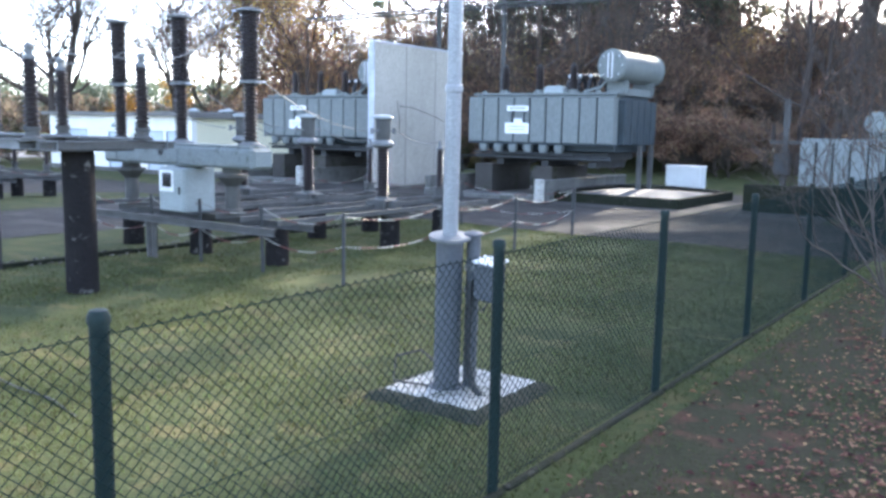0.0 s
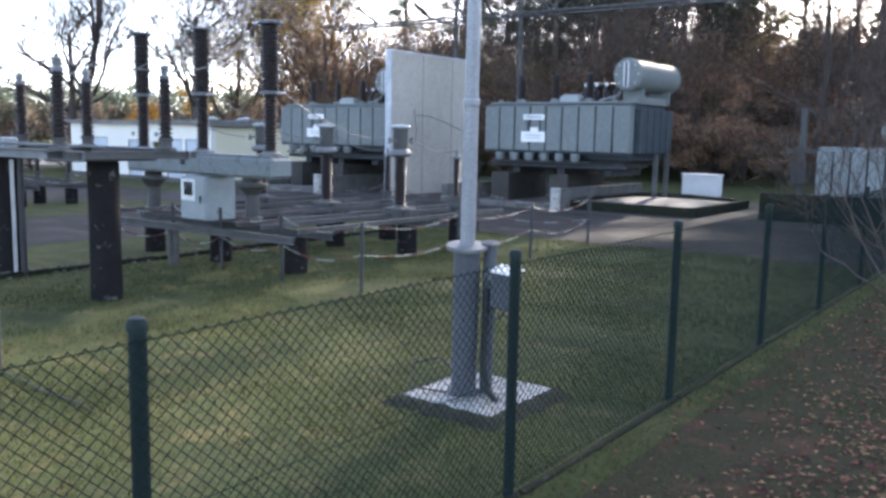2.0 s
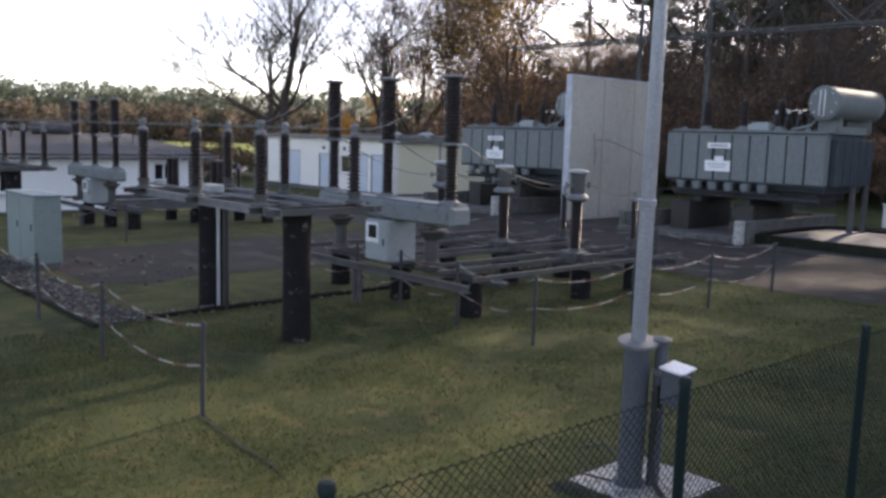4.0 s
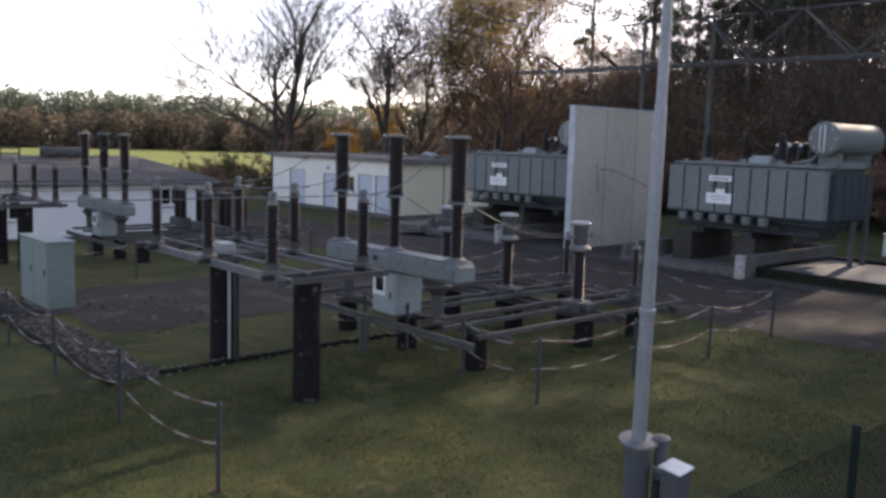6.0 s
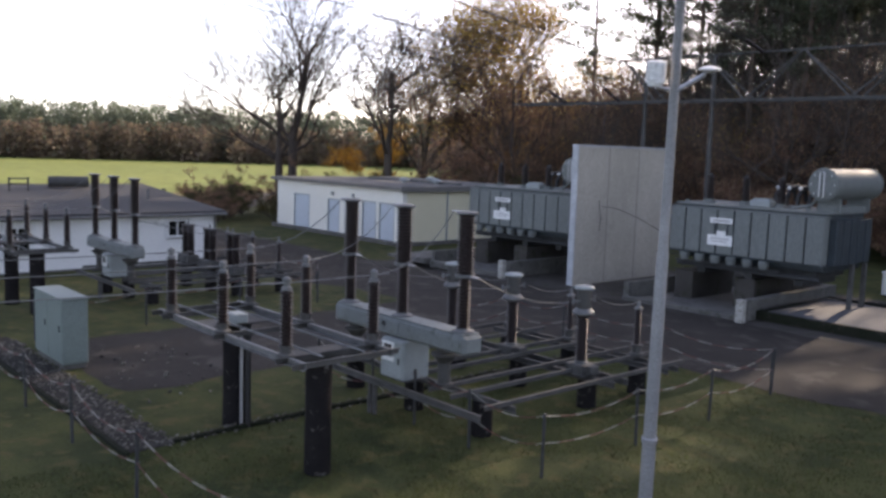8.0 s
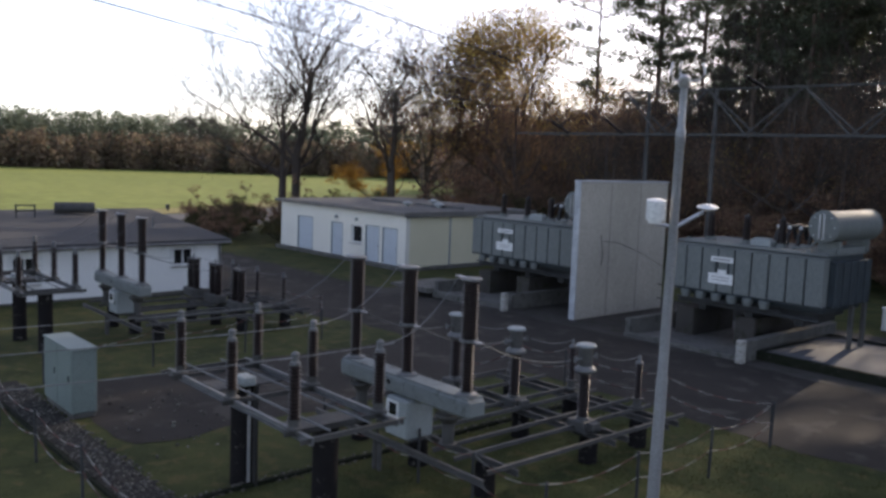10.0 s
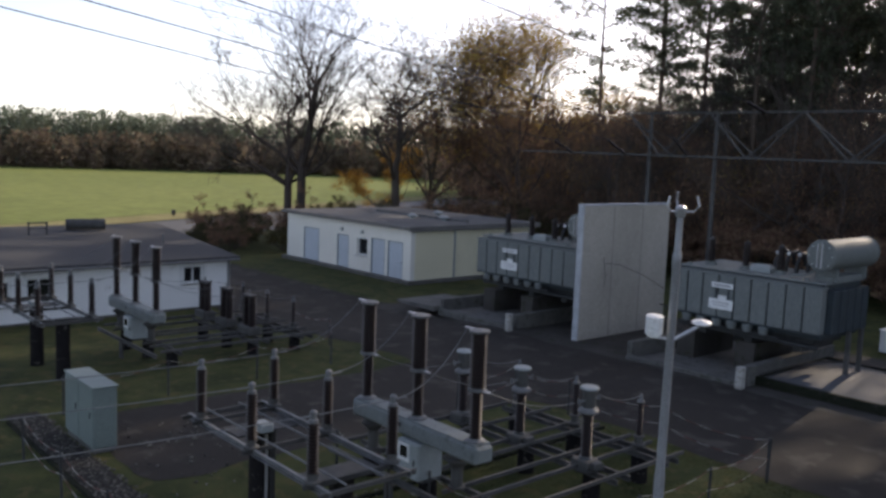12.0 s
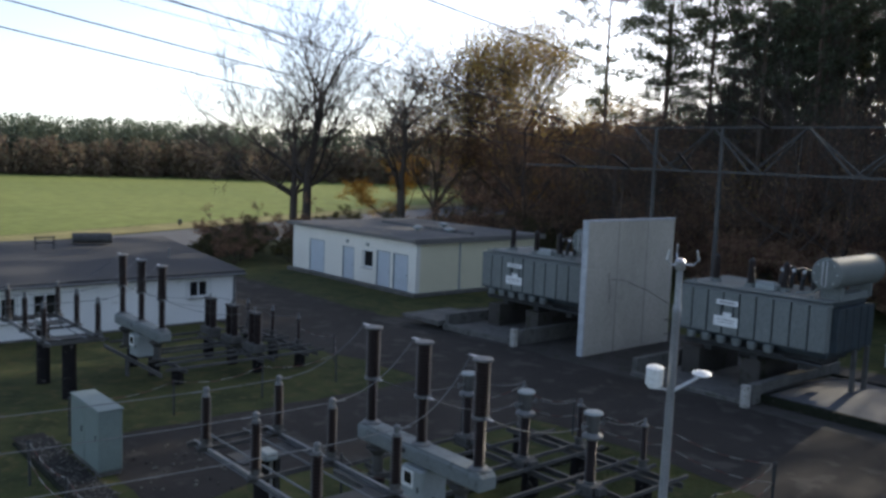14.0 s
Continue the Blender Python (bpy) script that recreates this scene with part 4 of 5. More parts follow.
def bund(x0, x1, y0, y1, h, at_label):
    t = 0.22
    s = Shape()
    s.box(((x0 + x1) / 2, y0, 0.02), (x1 - x0, t, 0.28), 0.03)
    s.box(((x0 + x1) / 2, y1, h / 2 - 0.1), (x1 - x0, t, h + 0.2), 0.015)
    s.box((x0, (y0 + y1) / 2, h / 2 - 0.1), (t, y1 - y0 - t - 0.01, h + 0.2), 0.015)
    s.box((x1, (y0 + y1) / 2, h / 2 - 0.1), (t, y1 - y0 - t - 0.01, h + 0.2), 0.015)
    th = lone("bund_wall", s, OLDCONC, at_label, "wall", "transformer bunds")
    part("pit_floor", Shape().box(((x0 + x1) / 2, (y0 + y1) / 2, 0.02), (x1 - x0 - t - 0.02, y1 - y0 - t - 0.02, 0.06), 0.01), PITFLOOR, th, "pale grey stained pit floor")
    part("coping", Shape().box((x1, (y0 + y1) / 2, h + 0.025), (t + 0.05, y1 - y0 - t - 0.03, 0.05), 0.012), OLDCONC, th)
    # plinths wear the darker apron colour as shade beneath the tank
    for x in (x0 + 1.0, x1 - 1.1):
        part("plinth", Shape().box((x, 26.85, 0.5), (0.7, 2.6, 1.0), 0.02), APRON, th, "concrete plinth, darkened for the shade under the transformer")
    return th


bund(-18.3, -13.95, 23.6, 29.6, 0.60, "stained low concrete bund wall under a transformer")
bund(-28.2, -23.85, 23.6, 29.6, 0.55, "stained low concrete bund wall under a transformer")
for x, y in ((-13.9, 23.35), (-23.75, 23.3)):
    lone("marker_post", Shape().box((0, 0, 0.32), (0.25, 0.20, 0.72), 0.02), CONCRETE, "pale concrete marker block by the bund", "block", "bund blocks", at=(x, y, 0.02))
wedge = Shape()
wedge.add([(-31.2, 23.6, 0), (-28.4, 23.4, 0), (-28.4, 26.5, 0), (-31.2, 26.5, 0), (-31.2, 23.6, 0.1), (-28.4, 23.4, 0.22), (-28.4, 26.5, 0.22), (-31.2, 26.5, 0.1)],
          [(4, 5, 6, 7), (0, 1, 5, 4), (1, 2, 6, 5), (2, 3, 7, 6), (3, 0, 4, 7)])
lone("concrete_ramp", wedge, OLDCONC, "low grey concrete ramp beside the bund", "ramp", kind="structure")

# oil basin with a pale cover
basin = thing("oil_basin", (-11.95, 26.6, 0), "low dark-rimmed oil basin with a pale grey cover", "basin")
part("rim", Shape().box((0, -2.35, 0.13), (4.1, 0.18, 0.34), 0.02).box((0, 2.35, 0.13), (4.1, 0.18, 0.34), 0.02)
     .box((-1.96, 0, 0.13), (0.18, 4.5, 0.34), 0.02).box((1.96, 0, 0.13), (0.18, 4.5, 0.34), 0.02), KERB, basin, "dark mossy rim")
dome = Shape()
N = 16
for j in range(N + 1):
    for i in range(N + 1):
        u, v = i / N * 2 - 1, j / N * 2 - 1
        dome.v.append((u * 1.86, v * 2.25, 0.22 + 0.12 * (1 - u * u) * (1 - v * v)))
for j in range(N):
    for i in range(N):
        k = j * (N + 1) + i
        dome.f.append((k, k + 1, k + N + 2, k + N + 1))
part("cover", dome, SHEETGREY, basin, "pale grey sheet cover", smooth=60)
part("hoop", Shape().tube([(-1.85, -2.2, 0.32), (-1.75, -0.6, 0.36), (-1.5, 0.9, 0.40), (-0.9, 1.7, 0.40), (0.2, 2.0, 0.37), (1.2, 2.0, 0.34), (1.85, 1.8, 0.32)], 0.03, 6), RUBBER, basin, "dark rubber hoop")
wb = thing("meter_box", (-12.9, 32.9, 0.08), "white free-standing meter box on the grass", "box")
part("body", Shape().box((0, 0, 0.40), (1.35, 0.6, 0.80), 0.015), WHITE, wb)
part("lid", Shape().box((0, 0, 0.82), (1.42, 0.68, 0.04), 0.01), WHITE, wb)
part("foot", Shape().box((0, 0, -0.02), (1.25, 0.5, 0.08), 0.01), OLDCONC, wb)

# small grey transformer by the fence
st = thing("station_transformer", (-6.6, 29.6, 0), "small light grey transformer with round conservator", "transformer")
part("plinth", Shape().box((0, 1.0, 0.20), (4.2, 3.0, 0.5), 0.03), OLDCONC, st)
part("tank", Shape().box((0, 1.2, 1.25), (3.0, 1.7, 1.6), 0.03), GREYBLUE, st)
for i in range(6):
    part("radiator", Shape().box((-1.25 + i * 0.5, 0.18, 1.25), (0.44, 0.34, 1.35), 0.015), GREYBLUE, st)
part("conservator", Shape().lathe([(0.1, 0), (0.34, 0.03), (0.36, 0.08), (0.36, 2.0), (0.34, 2.05), (0.1, 2.08)], 22, (0.6, 0.3, 2.55), (0, 1, 0)), GREYBLUE, st)
for y in (0.9, 1.8):
    part("bracket", Shape().box((0.6, y, 2.12), (0.5, 0.1, 0.30), 0.01), GREYBLUE, st)
for i in range(3):
    part("bushing", Shape().lathe(insulator_profile(0.5, 0.06, 0.09, 8), 12, (-1.1 + i * 0.5, 1.2, 2.05)), PORCELAIN, st)
pp = thing("cable_mast", (-8.75, 30.5, 0), "dark steel cable mast with crossarm", "mast")
part("post", Shape().box((0, 0, 1.6), (0.18, 0.18, 3.4), 0.01), OLDSTEEL, pp)
part("crossarm", Shape().box((0, 0, 1.9), (1.0, 0.12, 0.12), 0.01), OLDSTEEL, pp)
part("terminal_box", Shape().box((0, -0.2, 1.2), (0.5, 0.3, 0.7), 0.02), DARKSTEEL, pp)
for i in (-1, 1):
    part("insulator", Shape().lathe(insulator_profile(0.5, 0.05, 0.08, 8), 12, (i * 0.4, 0, 1.97)), PORCELAIN, pp)
lone("low_wall", Shape().box((-6.0, 25.4, 0.32), (5.0, 0.2, 0.9), 0.02).box((-3.9 - 0.6, 31, 0.32), (0.2, 11, 0.9), 0.02), KERB, "dark low retaining wall behind the fence", "wall", kind="structure")

# ---- fire wall ----
fw = thing("fire_wall", (-21.17, 24.2, 0), "tall pale concrete fire wall between the transformers", "wall")
for j in range(3):
    part("panel", Shape().box((0, 0.92 + j * 1.81, 2.5), (0.24, 1.795, 5.15), 0.012), WALLPANEL, fw, "pale cast concrete panel")
part("edge_trim", Shape().box((0, 0.0, 2.5), (0.27, 0.035, 5.17), 0.006), PANELEDGE, fw, "bright metal edge strip")
part("coping", Shape().box((0, 2.72, 5.10), (0.30, 5.50, 0.06), 0.01), PANELEDGE, fw)
for y in (1.83, 3.64):
    part("joint_strip", Shape().box((0.118, y, 2.5), (0.008, 0.030, 5.1), 0.002), JOINT, fw)
rail = thing("handrail", (-19.2, 28.4, 0), "short dark tubular handrail beside the fire wall", "rail")
for x in (-0.9, 0.0):
    part("upright", Shape().rod((x, 0, 0), (x, 0, 1.15), 0.025), DARKSTEEL, rail)
part("top_bar", Shape().rod((-1.2, 0, 1.15), (0.2, 0, 1.15), 0.025), DARKSTEEL, rail)
part("mid_bar", Shape().rod((-1.2, 0, 0.6), (0.2, 0, 0.6), 0.02), DARKSTEEL, rail)
bush_cable = Shape().tube([(-24.95, 30.55, 7.02), (-23.2, 28.3, 5.6), (-21.6, 26.3, 4.0), (-20.95, 25.42, 2.95), (-20.88, 25.45, 2.4), (-20.95, 25.5, 2.0)], 0.010, 6)
lone("drop_conductor", bush_cable, RUBBER, "dark conductor hanging down along the fire wall", "wire", "conductors")
lone("drop_conductor", Shape().tube([(-20.86, 25.42, 2.9), (-20.6, 25.9, 2.86), (-20.0, 26.6, 2.5), (-18.8, 26.9, 1.9), (-17.5, 26.9, 1.9)], 0.010, 6), RUBBER,
     "dark cable curving off the fire wall", "wire", "conductors")

# ---- gantry ----
gan = thing("gantry", (-24, 31.0, 0), "grey lattice steel line gantry behind the transformers", "gantry")
for yy in (-0.45, 0.45):
    part("chord", Shape().box((7.0, yy, 7.05), (27.0, 0.08, 0.08), 0.008), OLDSTEEL, gan)
part("chord", Shape().box((9.9, 0, 8.85), (21.2, 0.07, 0.07), 0.008), OLDSTEEL, gan)
x = -0.4
while x < 18:
    for yy in (-0.45, 0.45):
        part("diagonal", Shape().rod((x, 0, 8.85), (x + 2.0, yy, 7.05), 0.036, seg=6), OLDSTEEL, gan)
        part("diagonal", Shape().rod((x + 2.0, yy, 7.05), (x + 4.0, 0, 8.85), 0.036, seg=6), OLDSTEEL, gan)
    part("tie", Shape().rod((x + 2.0, -0.45, 7.05), (x + 2.0, 0.45, 7.05), 0.025, seg=6), OLDSTEEL, gan)
    x += 4.0
part("end_strut", Shape().rod((-6.4, -0.45, 7.05), (-6.4, 0.45, 7.05), 0.03, seg=6), OLDSTEEL, gan)
for x in (0.8, 4.0, 20.2):
    part("leg", Shape().lathe([(0.11, -0.2), (0.10, 4.0), (0.07, 8.85)], 10, (x, 0, 0)), OLDSTEEL, gan, "slender steel leg")
STRING = Shape().lathe(insulator_profile(1.3, 0.02, 0.070, 11), 12).mesh("insulator_string", PORCELAIN, 50)
for x, za, zb in ((-27.2, 7.55, 24.6), (-24.2, 7.65, 25.3), (-21.0, 7.85, 26.8), (-18.0, 9.25, 27.5)):
    th = lone("insulator_string", STRING, None, "strain insulator string on the gantry", "insulator", "strain strings")
    a = Vector((x, 30.52, 7.08)) if za < 9 else Vector((x, 30.97, 8.85))
    b = a + (Vector((x, 29.3, za)) - a).normalized() * 1.3
    th.matrix_basis = Matrix.Translation(a) @ Vector((0, 0, 1)).rotation_difference(b - a).to_matrix().to_4x4()
    lone("overhead_line", Shape().tube(sagging(b, (x, -70, zb), 1.6, 40), 0.020, 5), DARKSTEEL, "dark overhead line conductor", "wire", "overhead lines")
for x, z in ((-33.5, 9.5), (-36.5, 9.0), (-39.5, 9.2)):
    lone("overhead_line", Shape().tube(sagging((x, 60, z), (x, -70, 28.0), 2.5, 40), 0.016, 5), DARKSTEEL, "dark overhead line conductor", "wire", "overhead lines")
for x in (-23.2, -17.1, -15.5):
    lone("drop_conductor", Shape().tube([(x, 31.0, 7.0), (x, 30.6, 5.0), (x + 0.1, 29.0, 4.4)], 0.014, 6), RUBBER, "dark conductor hanging from the gantry", "wire", "conductors")

# ---- flat-roofed building ----
BX0, BX1, BY0, BY1, BZ = -50.4, -37.4, 29.4, 39.0, 2.52
bld = thing("service_building", (0, 0, 0), "low flat-roofed cream service building with pale blue doors", "building")


def wall_with_holes(x0, x1, z0, z1, holes, y, t):
    """One closed wall along x at y, thickness t towards +y, with rectangular openings (xa, xb, za, zb)."""
    s = Shape()
    xs = sorted({x0, x1, *[h[0] for h in holes], *[h[1] for h in holes]})
    zs = sorted({z0, z1, *[max(h[2], z0) for h in holes], *[h[3] for h in holes]})
    nx, nz = len(xs), len(zs)
    for yy in (y, y + t):
        s.v.extend((a, yy, c) for c in zs for a in xs)
    solid = {(i, k): not any(h[0] <= xs[i] and h[1] >= xs[i + 1] and h[2] <= zs[k] and h[3] >= zs[k + 1] for h in holes)
             for i in range(nx - 1) for k in range(nz - 1)}
    o = nx * nz
    for (i, k), full in solid.items():
        if not full:
            continue
        a, b, c, d = k * nx + i, k * nx + i + 1, (k + 1) * nx + i + 1, (k + 1) * nx + i
        s.f += [(a, b, c, d), (o + d, o + c, o + b, o + a)]
        for (di, dk), (p, q) in (((0, -1), (b, a)), ((1, 0), (c, b)), ((0, 1), (d, c)), ((-1, 0), (a, d))):
            if not solid.get((i + di, k + dk), False):
                s.f.append((p, q, o + q, o + p))
    return s


doors = [(-48.4, -46.6, -0.5, 1.72), (-44.6, -43.35, -0.5, 1.62), (-41.1, -39.75, -0.5, 1.72), (-39.5, -38.1, -0.5, 1.72)]
wins = [(-42.5, -41.45, 0.55, 1.62)]
part("front_wall", wall_with_holes(BX0, BX1, -0.9, BZ, doors + wins, BY0, 0.3), RENDER_P, bld, "pale cream rendered wall", smooth=0)
part("side_wall", Shape().box((BX1 - 0.15, (BY0 + BY1) / 2 + 0.15, (BZ - 0.9) / 2), (0.3, BY1 - BY0 - 0.3, BZ + 0.9)), RENDER_C, bld, "yellow-cream rendered wall", smooth=0)
part("side_wall", Shape().box((BX0 + 0.15, (BY0 + BY1) / 2 + 0.15, (BZ - 0.9) / 2), (0.3, BY1 - BY0 - 0.3, BZ + 0.9)), RENDER_C, bld, smooth=0)
part("back_wall", Shape().box(((BX0 + BX1) / 2, BY1 + 0.15, (BZ - 0.9) / 2), (BX1 - BX0, 0.3, BZ + 0.9)), RENDER_C, bld, smooth=0)
roof = part("roof", Shape().box(((BX0 + BX1) / 2, (BY0 + BY1) / 2 + 0.1, BZ + 0.08), (BX1 - BX0 + 0.5, BY1 - BY0 + 0.9, 0.14), 0.02), ROOFELT, bld, "grey felt flat roof")
part("fascia", Shape().box(((BX0 + BX1) / 2, BY0 - 0.36, BZ + 0.06), (BX1 - BX0 + 0.56, 0.04, 0.20), 0.01)
     .box((BX1 + 0.27, (BY0 + BY1) / 2 + 0.1, BZ + 0.03), (0.04, BY1 - BY0 + 0.88, 0.30), 0.01), FASCIA, roof, "weathered grey fascia")
for x, y in ((-42.0, 33.2), (-40.2, 34.2), (-43.4, 36.5)):
    v = part("roof_vent", Shape().lathe([(0.16, 0), (0.16, 0.12), (0.34, 0.14), (0.36, 0.20), (0.10, 0.34)], 16, (x, y, BZ + 0.14)), BOXGREY, roof, "pale domed roof vent")
part("roof_upstand", Shape().box((-43.0, 34.6, BZ + 0.22), (9.0, 0.25, 0.16), 0.02), ROOFELT, roof)
for xa, xb, za, zb in doors:
    d = part("door", Shape().box(((xa + xb) / 2, BY0 + 0.10, (za + zb) / 2), (xb - xa - 0.04, 0.06, zb - za - 0.02), 0.005), DOORBLUE, bld, "pale blue-grey steel door")
    part("frame", Shape().box((xa + 0.03, BY0 + 0.06, (za + zb) / 2), (0.06, 0.12, zb - za)).box((xb - 0.03, BY0 + 0.06, (za + zb) / 2), (0.06, 0.12, zb - za))
         .box(((xa + xb) / 2, BY0 + 0.06, zb - 0.03), (xb - xa - 0.12, 0.12, 0.06)), BOXGREY, d)
    part("handle", Shape().box((xb - 0.2, BY0 + 0.055, 0.55), (0.12, 0.04, 0.03), 0.004), DARKSTEEL, d)
for xa, xb, za, zb in wins:
    w = part("window", Shape().box(((xa + xb) / 2, BY0 + 0.14, (za + zb) / 2), (xb - xa, 0.02, zb - za)), GLASS, bld)
    part("frame", Shape().box((xa + 0.04, BY0 + 0.11, (za + zb) / 2), (0.08, 0.06, zb - za)).box((xb - 0.04, BY0 + 0.11, (za + zb) / 2), (0.08, 0.06, zb - za))
         .box(((xa + xb) / 2, BY0 + 0.11, zb - 0.04), (xb - xa, 0.055, 0.08)).box(((xa + xb) / 2, BY0 + 0.11, za + 0.04), (xb - xa, 0.055, 0.08)), WHITE, w)
    part("sill", Shape().box(((xa + xb) / 2, BY0 - 0.02, za - 0.03), (xb - xa + 0.1, 0.16, 0.05), 0.005), CONCRETE, w)
for x in (-44.0, -41.9):
    lampb = part("wall_lamp", Shape().box((x, BY0 - 0.08, 1.95), (0.16, 0.16, 0.22), 0.03), BOXGREY, bld)
part("downpipe", Shape().rod((BX1 + 0.05, BY0 + 3.2, -0.4), (BX1 + 0.05, BY0 + 3.2, BZ), 0.05), BOXGREY, bld)
lone("building_floor", Shape().box(((BX0 + BX1) / 2, (BY0 + BY1) / 2, -0.5), (BX1 - BX0 + 0.5, BY1 - BY0 + 0.6, 0.3), 0.02), OLDCONC, "concrete footing of the building", "footing", kind="structure")

# ---- white house ----
HX, HY0, HY1, HZ0, HZ1 = -36.5, -14.0, 18.0, -1.0, 1.62
house = thing("house", (0, 0, 0), "long low white rendered house with a dark felt roof", "house")
hw = [(15.75, 16.7, 0.62, 1.40), (9.25, 10.25, 0.22, 1.30), (7.5, 8.7, 0.22, 1.24), (4.5, 5.7, 0.22, 1.24), (1.5, 2.7, 0.22, 1.24)]
s = wall_with_holes(-HY1, -HY0, HZ0, HZ1, [(-b, -a, c, d) for a, b, c, d in hw], 0, 0.3)
s.v = [(HX - v[1], -v[0], v[2]) for v in s.v]
s.f = [tuple(reversed(f)) for f in s.f]
part("front_wall", s, RENDER_W, house, "white rendered wall", smooth=0)
gw = Shape()
for yy in (HY1 - 0.3, HY1):
    gw.v += [(HX - 0.3, yy, HZ0), (HX - 8.6, yy, HZ0), (HX - 8.6, yy, 2.30), (HX - 0.3, yy, 1.62)]
gw.f = [(0, 1, 2, 3), (7, 6, 5, 4), (0, 3, 7, 4), (3, 2, 6, 7), (2, 1, 5, 6), (1, 0, 4, 5)]
part("gable_wall", gw, RENDER_W, house, smooth=0)
part("back_wall", Shape().box((HX - 8.45, (HY0 + HY1) / 2, 0.65), (0.3, HY1 - HY0 - 0.6, 3.3)), RENDER_W, house, smooth=0)
part("plinth", Shape().box((HX + 0.02, (HY0 + HY1) / 2, -0.62), (0.08, HY1 - HY0, 0.30), 0.01), OLDCONC, house, "grey plinth band")
rf = Shape()
xe, xr = HX + 0.35, HX - 8.9
rf.add([(xe, HY0 - .3, 1.62), (xe, HY1 + .3, 1.62), (xr, HY1 + .3, 2.34), (xr, HY0 - .3, 2.34), (xe, HY0 - .3, 1.76), (xe, HY1 + .3, 1.76), (xr, HY1 + .3, 2.48), (xr, HY0 - .3, 2.48)],
       [(3, 2, 1, 0), (4, 5, 6, 7), (0, 1, 5, 4), (1, 2, 6, 5), (2, 3, 7, 6), (3, 0, 4, 7)])
hr = part("roof", rf, ROOFDARK, house, "dark grey felt roof", smooth=0)
part("gutter", Shape().rod((xe + 0.06, HY0, 1.62), (xe + 0.06, HY1 + 0.3, 1.62), 0.06, seg=8), STEEL, hr)
part("vent_pipe", Shape().rod((HX - 3.2, 16.2, 1.8), (HX - 3.2, 16.2, 2.5), 0.05), STEEL, hr)
part("chimney_hood", Shape().lathe([(0.24, 0), (0.26, 0.02), (0.26, 1.78), (0.24, 1.8)], 14, (HX - 7.6, 13.2, 2.66), (0.25, 0.97, 0)), OLDSTEEL, hr, "long dark roof ventilator")
part("ladder_frame", Shape().box((HX - 6.5, 11.6, 2.6), (0.06, 0.9, 0.06)).box((HX - 6.5, 11.6, 2.85), (0.06, 0.9, 0.06)).box((HX - 6.5, 11.2, 2.6), (0.06, 0.06, 0.6))
     .box((HX - 6.5, 12.0, 2.6), (0.06, 0.06, 0.6)), OLDSTEEL, hr)
part("downpipe", Shape().rod((HX + 0.07, HY1 - 0.1, -0.9), (HX + 0.07, HY1 - 0.1, 1.6), 0.05), STEEL, house)
for a, b, c, d in hw:
    w = part("window", Shape().box((HX - 0.14, (a + b) / 2, (c + d) / 2), (0.02, b - a, d - c)), GLASS, house)
    part("frame", Shape().box((HX - 0.09, a + 0.04, (c + d) / 2), (0.06, 0.08, d - c)).box((HX - 0.09, b - 0.04, (c + d) / 2), (0.06, 0.08, d - c))
         .box((HX - 0.09, (a + b) / 2, d - 0.04), (0.055, b - a, 0.08)).box((HX - 0.09, (a + b) / 2, c + 0.04), (0.055, b - a, 0.08))
         .box((HX - 0.09, (a + b) / 2, (c + d) / 2), (0.05, 0.06, d - c)), WHITE, w)
    part("sill", Shape().box((HX + 0.04, (a + b) / 2, c - 0.03), (0.16, b - a + 0.12, 0.05), 0.005), CONCRETE, w)
    for y in (a - 0.07, b + 0.07):
        part("surround", Shape().box((HX + 0.012, y, (c + d) / 2), (0.024, 0.14, d - c + 0.2), 0.004), WHITE, w)

# ---- trees ----
def limb(s, p, d, length, r, depth, tips, seg=6, wiggle=0.25, up=0.12, shrink=0.68, kids=(2, 4), spread=0.75, thin=0.012, twigs=None):
    """A branch that bends, thins and forks; the last two orders go to the twigs, the ends to a list."""
    n = 5 if depth > 1 else 3
    pts, q, dd = [p], p.copy(), d.normalized()
    for i in range(n):
        dd = (dd + Vector((random.uniform(-1, 1), random.uniform(-1, 1), random.uniform(-1, 1) + up)) * wiggle * 0.5).normalized()
        q = q + dd * (length / n)
        pts.append(q.copy())
    (twigs if twigs is not None and depth <= 2 else s).tube(pts, r, seg, 0.55)
    if depth <= 0:
        tips.append((q.copy(), dd.copy()))
        return
    k = random.randint(*kids)
    for j in range(k):
        t = 1.0 if j == 0 else random.uniform(0.35, 0.95)
        i = min(int(t * n), n - 1)
        b = pts[i].lerp(pts[i + 1], t * n - i)
        side = Vector((random.uniform(-1, 1), random.uniform(-1, 1), random.uniform(-0.3, 0.7))).normalized()
        nd = (dd + side * spread * random.uniform(0.6, 1.2)).normalized()
        rr = r * (0.55 + 0.45 * (1 - t)) * (0.85 if j == 0 else 0.62)
        limb(s, b, nd, length * shrink * random.uniform(0.75, 1.15), max(rr, thin), depth - 1, tips, max(3, seg - 1), wiggle, up, shrink, kids, spread, thin, twigs)


def leaf_cloud(s, centre, spread, n, size):
    """n small leaves strewn about a point."""
    for _ in range(n):
        p = centre + Vector((random.gauss(0, spread), random.gauss(0, spread), random.gauss(0, spread * 0.7)))
        a = Vector((random.uniform(-1, 1), random.uniform(-1, 1), random.uniform(-1, 1))).normalized()
        b = a.cross(Vector((random.uniform(-1, 1), random.uniform(-1, 1), random.uniform(-1, 1)))).normalized()
        z = size * random.uniform(0.6, 1.3)
        k = len(s.v)
        s.v.extend([tuple(p - a * z * 0.5), tuple(p + b * z * 0.3), tuple(p + a * z * 0.5), tuple(p - b * z * 0.3)])
        s.f.append((k, k + 1, k + 2, k + 3))


